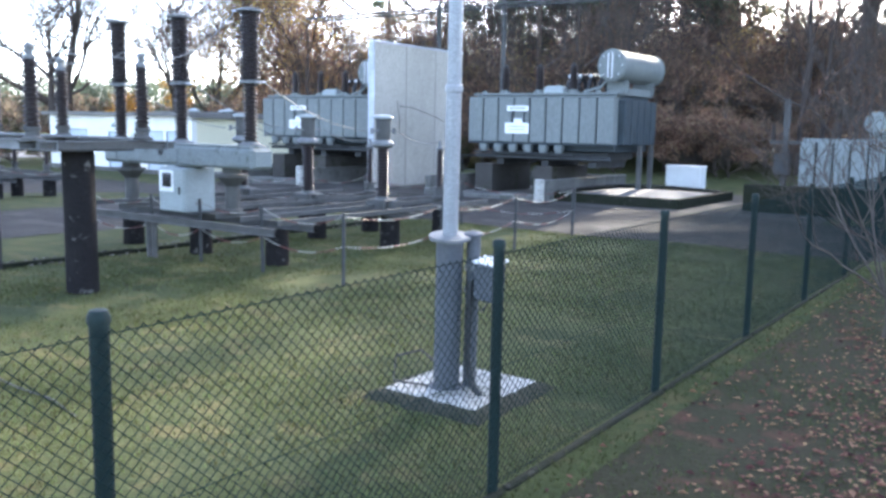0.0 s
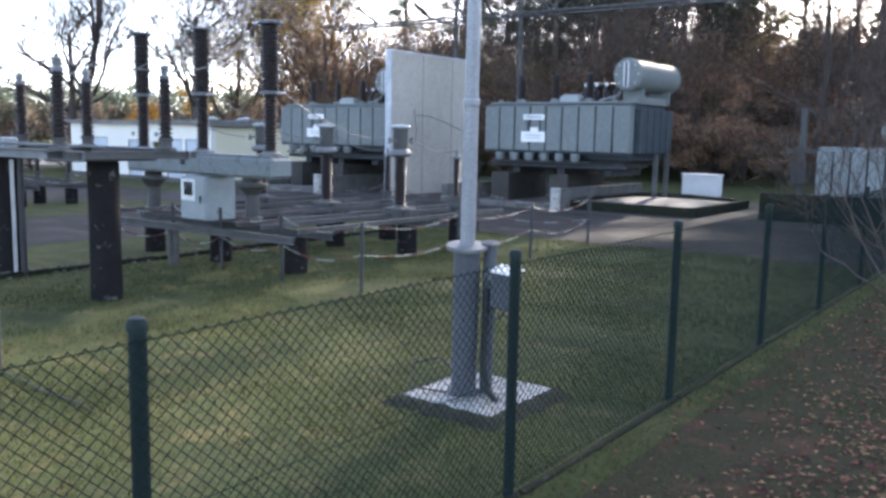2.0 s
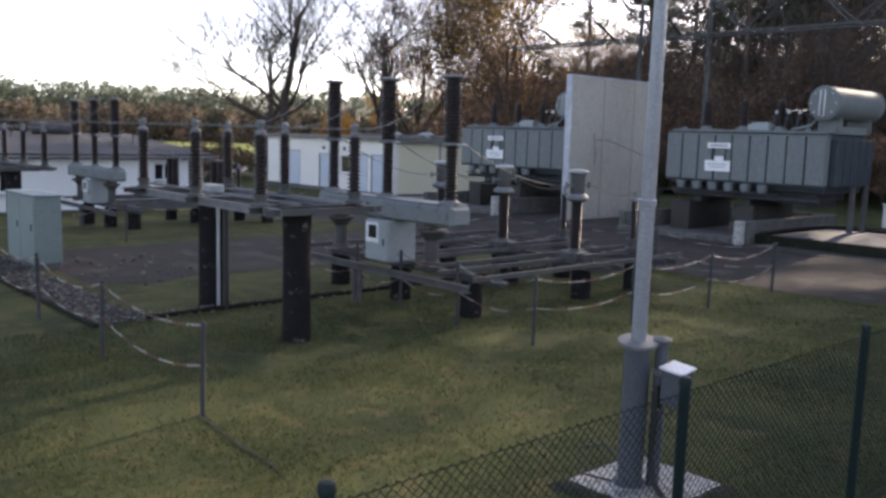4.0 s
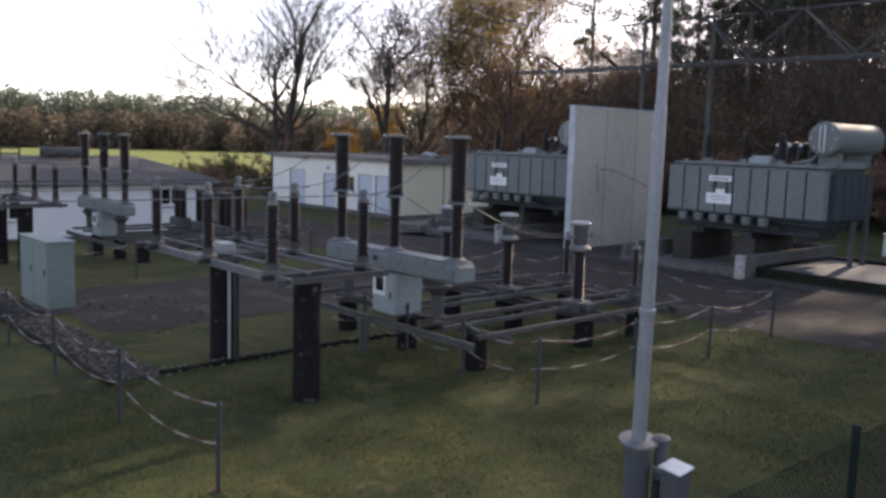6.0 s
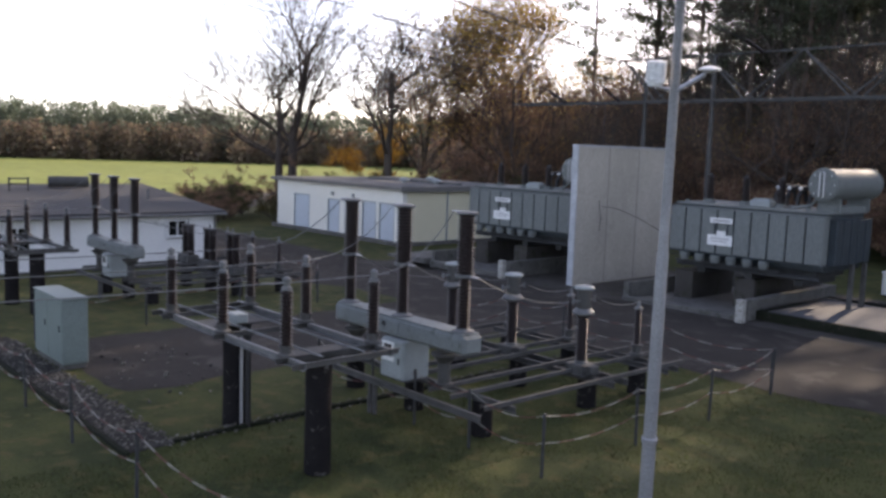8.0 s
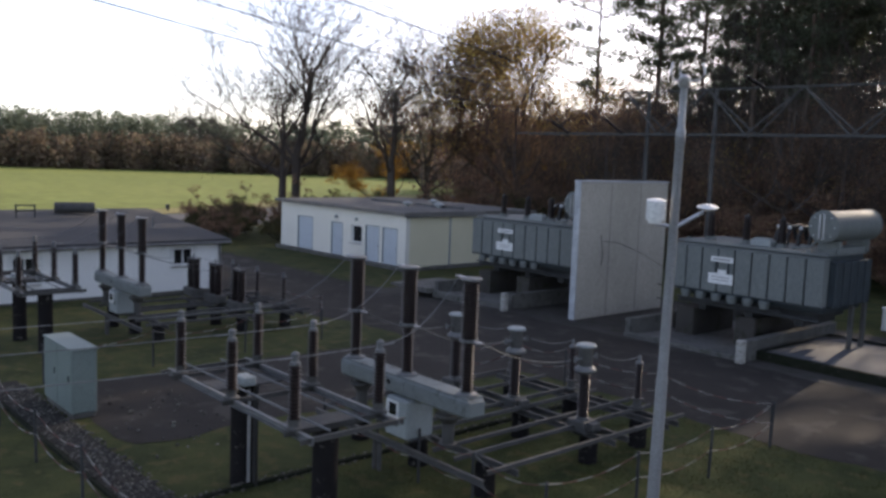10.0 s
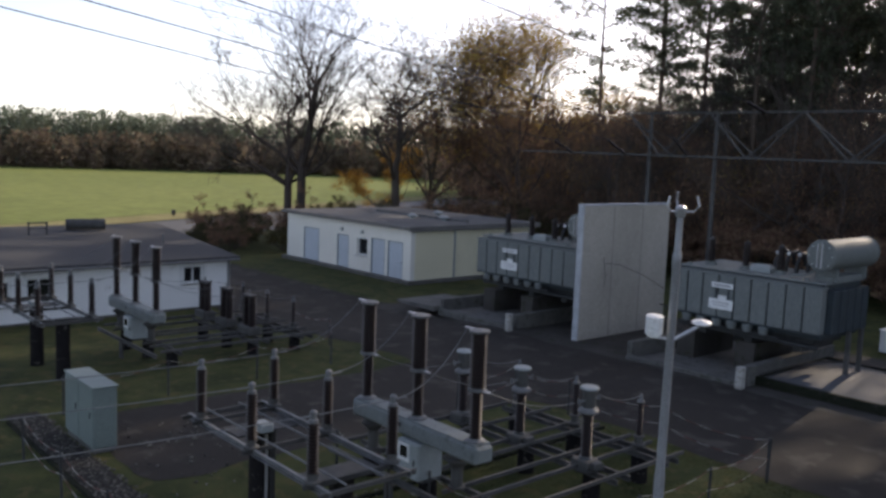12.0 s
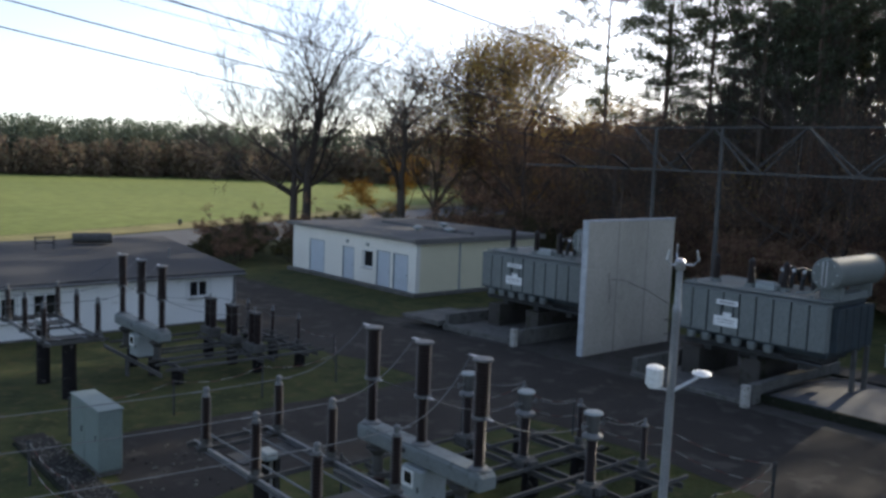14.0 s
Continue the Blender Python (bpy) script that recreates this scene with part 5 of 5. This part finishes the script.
def broad_tree(seed, height, depth, leaf=None, leaves=0, leaf_size=0.16, trunk_r=0.28, clear=0.25, label="", lean=0.0, spread=0.8, kids=(2, 4), first=5, puff=0.03, thin=0.012, shrink=0.66, rise=(0.35, 1.1)):
    random.seed(seed)
    s, twigs, tips = Shape(), Shape(), []
    twigs.v.append((0, 0, 0))
    base_h = height * clear
    pts = [Vector((0, 0, -0.3)), Vector((0.05, 0, base_h * 0.4)), Vector((lean * 0.5, 0.1, base_h))]
    s.tube(pts, trunk_r * 1.15, 9, 0.8)
    for i in range(first):
        a = i * 2 * math.pi / first + random.uniform(-0.4, 0.4)
        el = random.uniform(*rise) if i else 1.45
        d = Vector((math.cos(a) * math.cos(el) + lean * 0.1, math.sin(a) * math.cos(el), math.sin(el)))
        limb(s, pts[2] + Vector((0, 0, -random.uniform(0, base_h * 0.25) if i else 0)), d, height * 0.34 * (1.15 if not i else random.uniform(0.8, 1.1)),
             trunk_r * (0.72 if not i else 0.45), depth, tips, 7, 0.3, 0.15, shrink, kids, spread, thin, None if leaf else twigs)
    th = thing("shrub" if height < 6 else "tree", (0, 0, 0), label, "shrub" if height < 6 else "tree")
    part("trunk", s, BARK, th, smooth=60)
    if not leaf:
        tagged(part("bare_crown", twigs, BARK, th, "fine bare twigs of the crown", smooth=60), kind="stuff")
    if leaf:
        ls = Shape()
        for p, d in tips:
            leaf_cloud(ls, p, height * puff, max(1, round(leaves / max(len(tips), 1))), leaf_size)
        part("crown", ls, leaf, th, smooth=0)
    return th


def pine_tree(seed, height, label, crown_from=0.55, n=33, dense=22):
    random.seed(seed)
    s, ls = Shape(), Shape()
    pts, x, y = [], 0.0, 0.0
    for i in range(9):
        pts.append(Vector((x, y, -0.3 + height * i / 8)))
        x, y = x + random.uniform(-0.12, 0.12), y + random.uniform(-0.12, 0.12)
    s.tube(pts, height * 0.0095 + 0.03, 8, 0.22)
    for k in range(8):
        z = random.uniform(0.2, crown_from) * height
        a = random.uniform(0, 6.28)
        i = min(int(z / height * 8), 7)
        b = pts[i].lerp(pts[i + 1], z / height * 8 - i)
        s.tube([b, b + Vector((math.cos(a) * 0.6, math.sin(a) * 0.6, -0.05)), b + Vector((math.cos(a) * 1.2, math.sin(a) * 1.2, -0.2))], 0.03, 4, 0.4)
    for k in range(n):
        t = crown_from + (1 - crown_from) * (k + random.random()) / n
        z = t * height
        i = min(int(t * 8), 7)
        b = pts[i].lerp(pts[i + 1], t * 8 - i)
        a = k * 2.4 + random.uniform(-0.5, 0.5)
        shape = math.sin(math.pi * min(1, 0.25 + (1 - t) / (1 - crown_from) * 0.75)) ** 0.7
        ln = height * 0.15 * (0.35 + 0.85 * shape) * random.uniform(0.6, 1.25)
        d = Vector((math.cos(a), math.sin(a), random.uniform(0.0, 0.5)))
        q = [b, b + d * ln * 0.5 + Vector((0, 0, -0.05)), b + d * ln + Vector((0, 0, 0.12 * ln))]
        s.tube(q, 0.05, 4, 0.35)
        for m in range(7):
            u = random.uniform(0.35, 1.05)
            c = b + d * ln * u + Vector((random.gauss(0, 0.28), random.gauss(0, 0.28), random.gauss(0.12, 0.15)))
            for _ in range(dense):
                p = c + Vector((random.gauss(0, 0.34), random.gauss(0, 0.34), random.gauss(0, 0.17)))
                e = Vector((random.uniform(-1, 1), random.uniform(-1, 1), random.uniform(-0.2, 1))).normalized() * random.uniform(0.2, 0.4)
                w = e.cross(Vector((0.3, 0.5, 1))).normalized() * 0.075
                j = len(ls.v)
                ls.v.extend([tuple(p - w), tuple(p + w), tuple(p + e)])
                ls.f.append((j, j + 1, j + 2))
    th = thing("pine_tree", (0, 0, 0), label, "tree")
    part("trunk", s, PINEBARK, th, smooth=60)
    part("crown", ls, NEEDLE, th, "dark green needle crown", smooth=0)
    return th


def place(th, x, y, turn=0.0, scale=1.0):
    th.matrix_basis = pose(x, y, ground_z(x, y), 0, 0, turn) @ Matrix.Scale(scale, 4)
    return th


def again(th, x, y, turn, scale):
    """A turned and scaled repeat of a tree or shrub."""
    c = copy_thing(th, pose(x, y, ground_z(x, y), 0, 0, turn))
    c.scale = (scale, scale, scale * random.uniform(0.92, 1.08))
    return c


# single trees beyond the building
place(broad_tree(11, 16.5, 5, trunk_r=0.34, clear=0.34, kids=(3, 4), thin=0.013, shrink=0.72, rise=(0.5, 1.15), label="bare leafless tree with wide grey limbs", first=5, spread=0.95), -65.3, 39.6, 20, 1.12)
place(broad_tree(12, 13.0, 5, trunk_r=0.30, clear=0.34, kids=(3, 4), thin=0.013, shrink=0.74, rise=(0.3, 0.95), label="bare leafless tree with a leaning trunk", first=5, lean=1.6, spread=1.2), -66.1, 38.8, 140, 1.15)
place(broad_tree(13, 14.5, 5, trunk_r=0.34, clear=0.36, kids=(3, 4), thin=0.013, shrink=0.72, rise=(0.5, 1.15), label="bare leafless tree with forked limbs", first=5, spread=1.15), -61.2, 46.8, 70, 1.1)
place(broad_tree(21, 20.5, 5, OAKLEAF, 58000, 0.19, 0.42, 0.2, "tall oak with thinning yellow-brown autumn leaves", first=8, spread=0.95, kids=(3, 4), thin=0.02, shrink=0.70, puff=0.048), -61.5, 62.8, 10)
place(broad_tree(22, 17, 5, BROWNLEAF, 26000, 0.17, 0.32, 0.2, "tall tree with sparse brown leaves", first=7, spread=0.9, kids=(3, 4), shrink=0.70), -66, 55, 200)
place(broad_tree(23, 9, 3, GOLDLEAF, 8000, 0.14, 0.14, 0.15, "young tree with golden autumn leaves", first=6), -70, 53, 0)
place(broad_tree(24, 8, 3, GOLDLEAF, 5000, 0.13, 0.13, 0.15, "young tree with golden autumn leaves", first=6), -57, 60, 40)

# wood behind the transformers
pines = [place(pine_tree(31 + i, h, "tall pine with a bare trunk and dark crown", c), 0, 0) for i, (h, c) in enumerate(((24, 0.48), (26, 0.54), (22, 0.44), (25, 0.56)))]
browns = [broad_tree(41, 11.5, 4, BROWNLEAF, 5600, 0.125, 0.15, 0.12, "slender tree with russet autumn leaves", first=8),
          broad_tree(42, 8.5, 4, BROWNLEAF, 5600, 0.12, 0.12, 0.08, "slender tree with russet autumn leaves", first=9),
          broad_tree(43, 12, 4, OAKLEAF, 2200, 0.13, 0.17, 0.15, "slender tree with yellow-brown leaves", first=8),
          broad_tree(44, 14, 4, None, 0, 0.2, 0.16, 0.25, "slender bare leafless tree", first=5)]
bushes = [broad_tree(51, 4.5, 3, BROWNLEAF, 6500, 0.11, 0.06, 0.04, "dense russet shrub at the wood edge", first=10),
          broad_tree(52, 4.0, 3, DULLLEAF, 6500, 0.11, 0.06, 0.04, "dense olive-brown shrub at the wood edge", first=10)]
random.seed(77)


def beam_x(y):
    """A ride through the wood that lets low sun reach the lawn."""
    return -9.0 - 0.159 * (y - 6)


place(pines[0], -49.5, 60.5, 0)
place(pines[1], -44.0, 61.5, 90)
place(pines[2], -38.5, 59.5, 200)
place(pines[3], -30.0, 60.0, 300)
# pines beyond about x = -5 are out of view and only cast shade
for k in range(80):
    x = random.uniform(-47, 14)
    yb = 52 + 0.12 * abs(x + 20)
    y = yb + random.random() ** 1.3 * 34
    if y < 82 and -2.4 < x - beam_x(y) < 4.4 or x < -24 and random.random() < 0.06:
        continue
    again(random.choice(pines), x, y, random.uniform(0, 360), random.uniform(0.82, 1.15))
for k in range(14):
    again(random.choice(pines), random.uniform(-46, -25), random.uniform(58, 82), random.uniform(0, 360), random.uniform(0.86, 1.1))
# pines added right of the ride, many unseen, to shade lawn and bank
for k in range(27):
    y = random.uniform(53, 80)
    again(random.choice(pines), beam_x(y) + random.uniform(5.0, 17), y, random.uniform(0, 360), random.uniform(0.9, 1.12))
place(browns[0], -36, 52, 0)
place(browns[1], -30, 49, 0)
place(browns[2], -42, 55, 0)
place(browns[3], -25, 47, 0)
for k in range(125):
    x = random.uniform(-52, 16)
    y = 45 + 0.10 * abs(x + 20) + random.random() * 30
    if y < 52 and abs(x - beam_x(y)) < 3.1:
        continue
    again(random.choice(browns[:2] * 3 + browns[2:3] + browns[3:] * 4), x, y, random.uniform(0, 360), random.uniform(0.65, 1.15))
for x, y, sc in ((-55, 61, 1.15), (-52, 65, 1.25), (-57.5, 70, 1.3), (-49, 68, 1.2), (-60, 75, 1.35), (-53.5, 73, 1.3), (-46.5, 64, 1.15)):
    again(browns[0], x, y, random.uniform(0, 360), sc)
# lower trees across the ride: the yard lies in their shade, the lawn beyond it does not
for k, off in enumerate((-2.8, -1.4, 1.5, 2.6, 3.7, 4.8)):
    y = 55 + 1.7 * (k % 3)
    again(browns[k % 2], beam_x(y) + off, y, random.uniform(0, 360), 1.05 if k % 2 == 0 else 1.35)
again(pines[2], -20.9, 57, 40, 1.0)
again(pines[0], -22.6, 60, 160, 1.0)
# bare poles deep in the wood
for k in range(150):
    x = random.uniform(-48, 8)
    y = 56 + random.random() * 26
    if abs(x - beam_x(y)) < 1.3:
        continue
    c = again(browns[3], x, y, random.uniform(0, 360), random.uniform(0.7, 1.0))
    c.scale = (c.scale.x * 0.7, c.scale.y * 0.7, c.scale.z * random.uniform(1.2, 1.5))
place(bushes[0], -33, 46, 0)
place(bushes[1], -52, 50, 0)
for k in range(80):
    x = random.uniform(-56, 16)
    y = 41.5 + 0.12 * abs(x + 20) + random.random() * 10
    again(random.choice(bushes if x < -38 else bushes[:1] * 3 + bushes), x, y, random.uniform(0, 360), random.uniform(0.6, 1.3))
for x, y, sc in ((-64, 34, 0.9), (-66.5, 31.5, 0.8), (-61, 37, 1.0), (-58, 44, 1.0), (-60, 51, 1.1), (-63, 48, 0.9), (-55, 54, 1.0), (-71, 47, 1.0), (-57.5, 40.5, 0.8),
                 (-53, 44.5, 0.9), (-50, 43.5, 0.8), (-54, 27, 0.6), (-56, 28.5, 0.7), (-55.5, 25.5, 0.5), (-58, 30, 0.8), (-57, 26.5, 0.6), (-60, 32, 0.9),
                 (-53.5, 31, 0.6), (-59.5, 28, 0.7), (-62, 30, 0.7), (-55, 33, 0.8), (-57.5, 35.5, 0.9)):
    again(random.choice(bushes), x, y, random.uniform(0, 360), sc)

again(browns[3], -60, 10.5, 30, 0.42)

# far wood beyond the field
# FARBROWN and FARPINE are lightened in place of haze over the distance
FARBROWN = leaf_material("haze_paled_russet_leaves", (0.26, 0.185, 0.132), (0.19, 0.155, 0.108), 0.45)
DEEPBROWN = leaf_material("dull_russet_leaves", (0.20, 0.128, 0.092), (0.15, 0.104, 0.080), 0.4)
FARPINE = leaf_material("haze_paled_pine_needles", (0.14, 0.165, 0.115), (0.11, 0.135, 0.095), 0.35)
def far_wood(name, pts, n, hmin, hmax, mat, label, seed, scatter=7):
    """Trunks and leafy clumps along a line, one mesh."""
    random.seed(seed)
    s = Shape()
    for k in range(n):
        t = random.random() * (len(pts) - 1)
        i = int(t)
        c = Vector(pts[i]).lerp(Vector(pts[i + 1]), t - i) + Vector((random.gauss(0, scatter), random.gauss(0, scatter)))
        h = random.uniform(hmin, hmax)
        z0 = ground_z(c.x, c.y)
        r = h * random.uniform(0.26, 0.55)
        for m in range(170):
            u = random.random()
            zz = z0 + h * (0.04 + 0.96 * u)
            w = r * (0.35 + math.sin(math.pi * (0.2 + 0.8 * u)) * random.uniform(0.6, 1.2)) * 0.75
            a, q = random.uniform(0, 6.28), math.sqrt(random.random())
            p = Vector((c.x + math.cos(a) * w * q, c.y + math.sin(a) * w * q, zz))
            e = Vector((random.uniform(-1, 1), random.uniform(-1, 1), random.uniform(-0.6, 1))).normalized() * random.uniform(0.35, 0.85)
            f = e.cross(Vector((random.uniform(-1, 1), random.uniform(-1, 1), random.uniform(-1, 1)))).normalized() * random.uniform(0.2, 0.45)
            j = len(s.v)
            s.v.extend([tuple(p - f), tuple(p + e), tuple(p + f)])
            s.f.append((j, j + 1, j + 2))
    return lone(name, s, mat, label, "forest", kind="stuff", smooth=0)


LINE = [(-330, -160), (-290, -40), (-250, 60), (-235, 110), (-190, 170), (-130, 170), (-95, 140)]
far_wood("far_pine_wood", LINE, 1300, 11.5, 15.5, FARPINE, "distant pine wood beyond the field, paled for haze", 61)
far_wood("far_brown_wood", [(p[0] * 0.955, p[1] * 0.955) for p in LINE], 1500, 4, 10.0, FARBROWN, "distant russet wood edge beyond the field, paled for haze", 62, 6)
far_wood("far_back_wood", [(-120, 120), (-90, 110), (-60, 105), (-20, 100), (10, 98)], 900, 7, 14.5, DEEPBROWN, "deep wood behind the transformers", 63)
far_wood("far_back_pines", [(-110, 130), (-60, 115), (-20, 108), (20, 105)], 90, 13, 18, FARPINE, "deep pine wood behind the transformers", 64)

# bare shrub outside the fence, its twigs over the wire
place(broad_tree(71, 5.0, 4, None, 0, 0.2, 0.030, 0.10, "bare leafless shrub with long thin twigs by the fence", first=10, spread=0.7, thin=0.003), -2.7, 10.8, 0)
place(broad_tree(72, 4.5, 4, None, 0, 0.2, 0.034, 0.1, "bare leafless shrub with long thin twigs by the fence", first=9, spread=0.7, thin=0.003), -3.0, 14.5, 90)
place(broad_tree(73, 5.5, 3, BROWNLEAF, 900, 0.09, 0.06, 0.1, "shrub with a few brown leaves by the fence", first=8), -2.6, 20.0, 50)

lone("roadside_marker", Shape().box((0, 0, 0.45), (0.5, 0.25, 0.5), 0.03).rod((0, 0, -0.2), (0, 0, 0.3), 0.06), DARKSTEEL, "small dark roadside marker box on the verge", "marker",
     at=(-86.5, 37.5, ground_z(-86.5, 37.5) + 0.05))

# ---- litter and grass ----
random.seed(5)
fallen = Shape()
for k in range(135000):
    x, y = random.uniform(-3.7, 4.9), random.uniform(-5.8, 17)
    if (x > 2.0 or y < 0.5) and k % 2:
        continue
    drift = noise.noise((x * 0.7, y * 0.7, 5.0)) * 0.35 + noise.noise((x * 2.3, y * 2.3, 8.0)) * 0.2
    if random.random() > smoothstep(-3.4, -0.9, x + drift * 2) * 0.9 + 0.06:
        continue
    z = ground_z(x, y) + 0.018
    a, sz = random.uniform(0, 6.28), random.uniform(0.012, 0.038)
    c, sn = math.cos(a) * sz, math.sin(a) * sz
    t = random.uniform(0.0, 0.025)
    k2 = len(fallen.v)
    fallen.v.extend([(x - c, y - sn, z), (x + sn * 0.6, y - c * 0.6, z + t), (x + c, y + sn, z + t * 0.4), (x - sn * 0.6, y + c * 0.6, z + t)])
    fallen.f.append((k2, k2 + 1, k2 + 2, k2 + 3))
lone("fallen_leaves", fallen, DEADLEAF, "reddish brown fallen leaves on the bank", "leaves", kind="stuff", smooth=0)
blades = Shape()
for k in range(190000):
    x = random.uniform(-13.7, -1.5)
    y = 1.0 + 16.0 * random.random() ** 1.4
    if noise.noise((x * 0.8, y * 0.8, 0)) + random.uniform(-0.5, 0.5) < -0.1 or (abs(x + 5.18) < 0.60 and abs(y - 6.45) < 0.64):
        continue
    z = ground_z(x, y)
    h = random.uniform(0.02, 0.055)
    a = random.uniform(0, 6.28)
    c, sn = math.cos(a) * 0.006, math.sin(a) * 0.006
    k2 = len(blades.v)
    blades.v.extend([(x - c, y - sn, z), (x + c, y + sn, z), (x + random.uniform(-0.03, 0.03), y + random.uniform(-0.03, 0.03), z + h)])
    blades.f.append((k2, k2 + 1, k2 + 2))
lone("grass_blades", blades, BLADE, "short uneven grass blades of the lawn", "grass", kind="stuff", smooth=0)
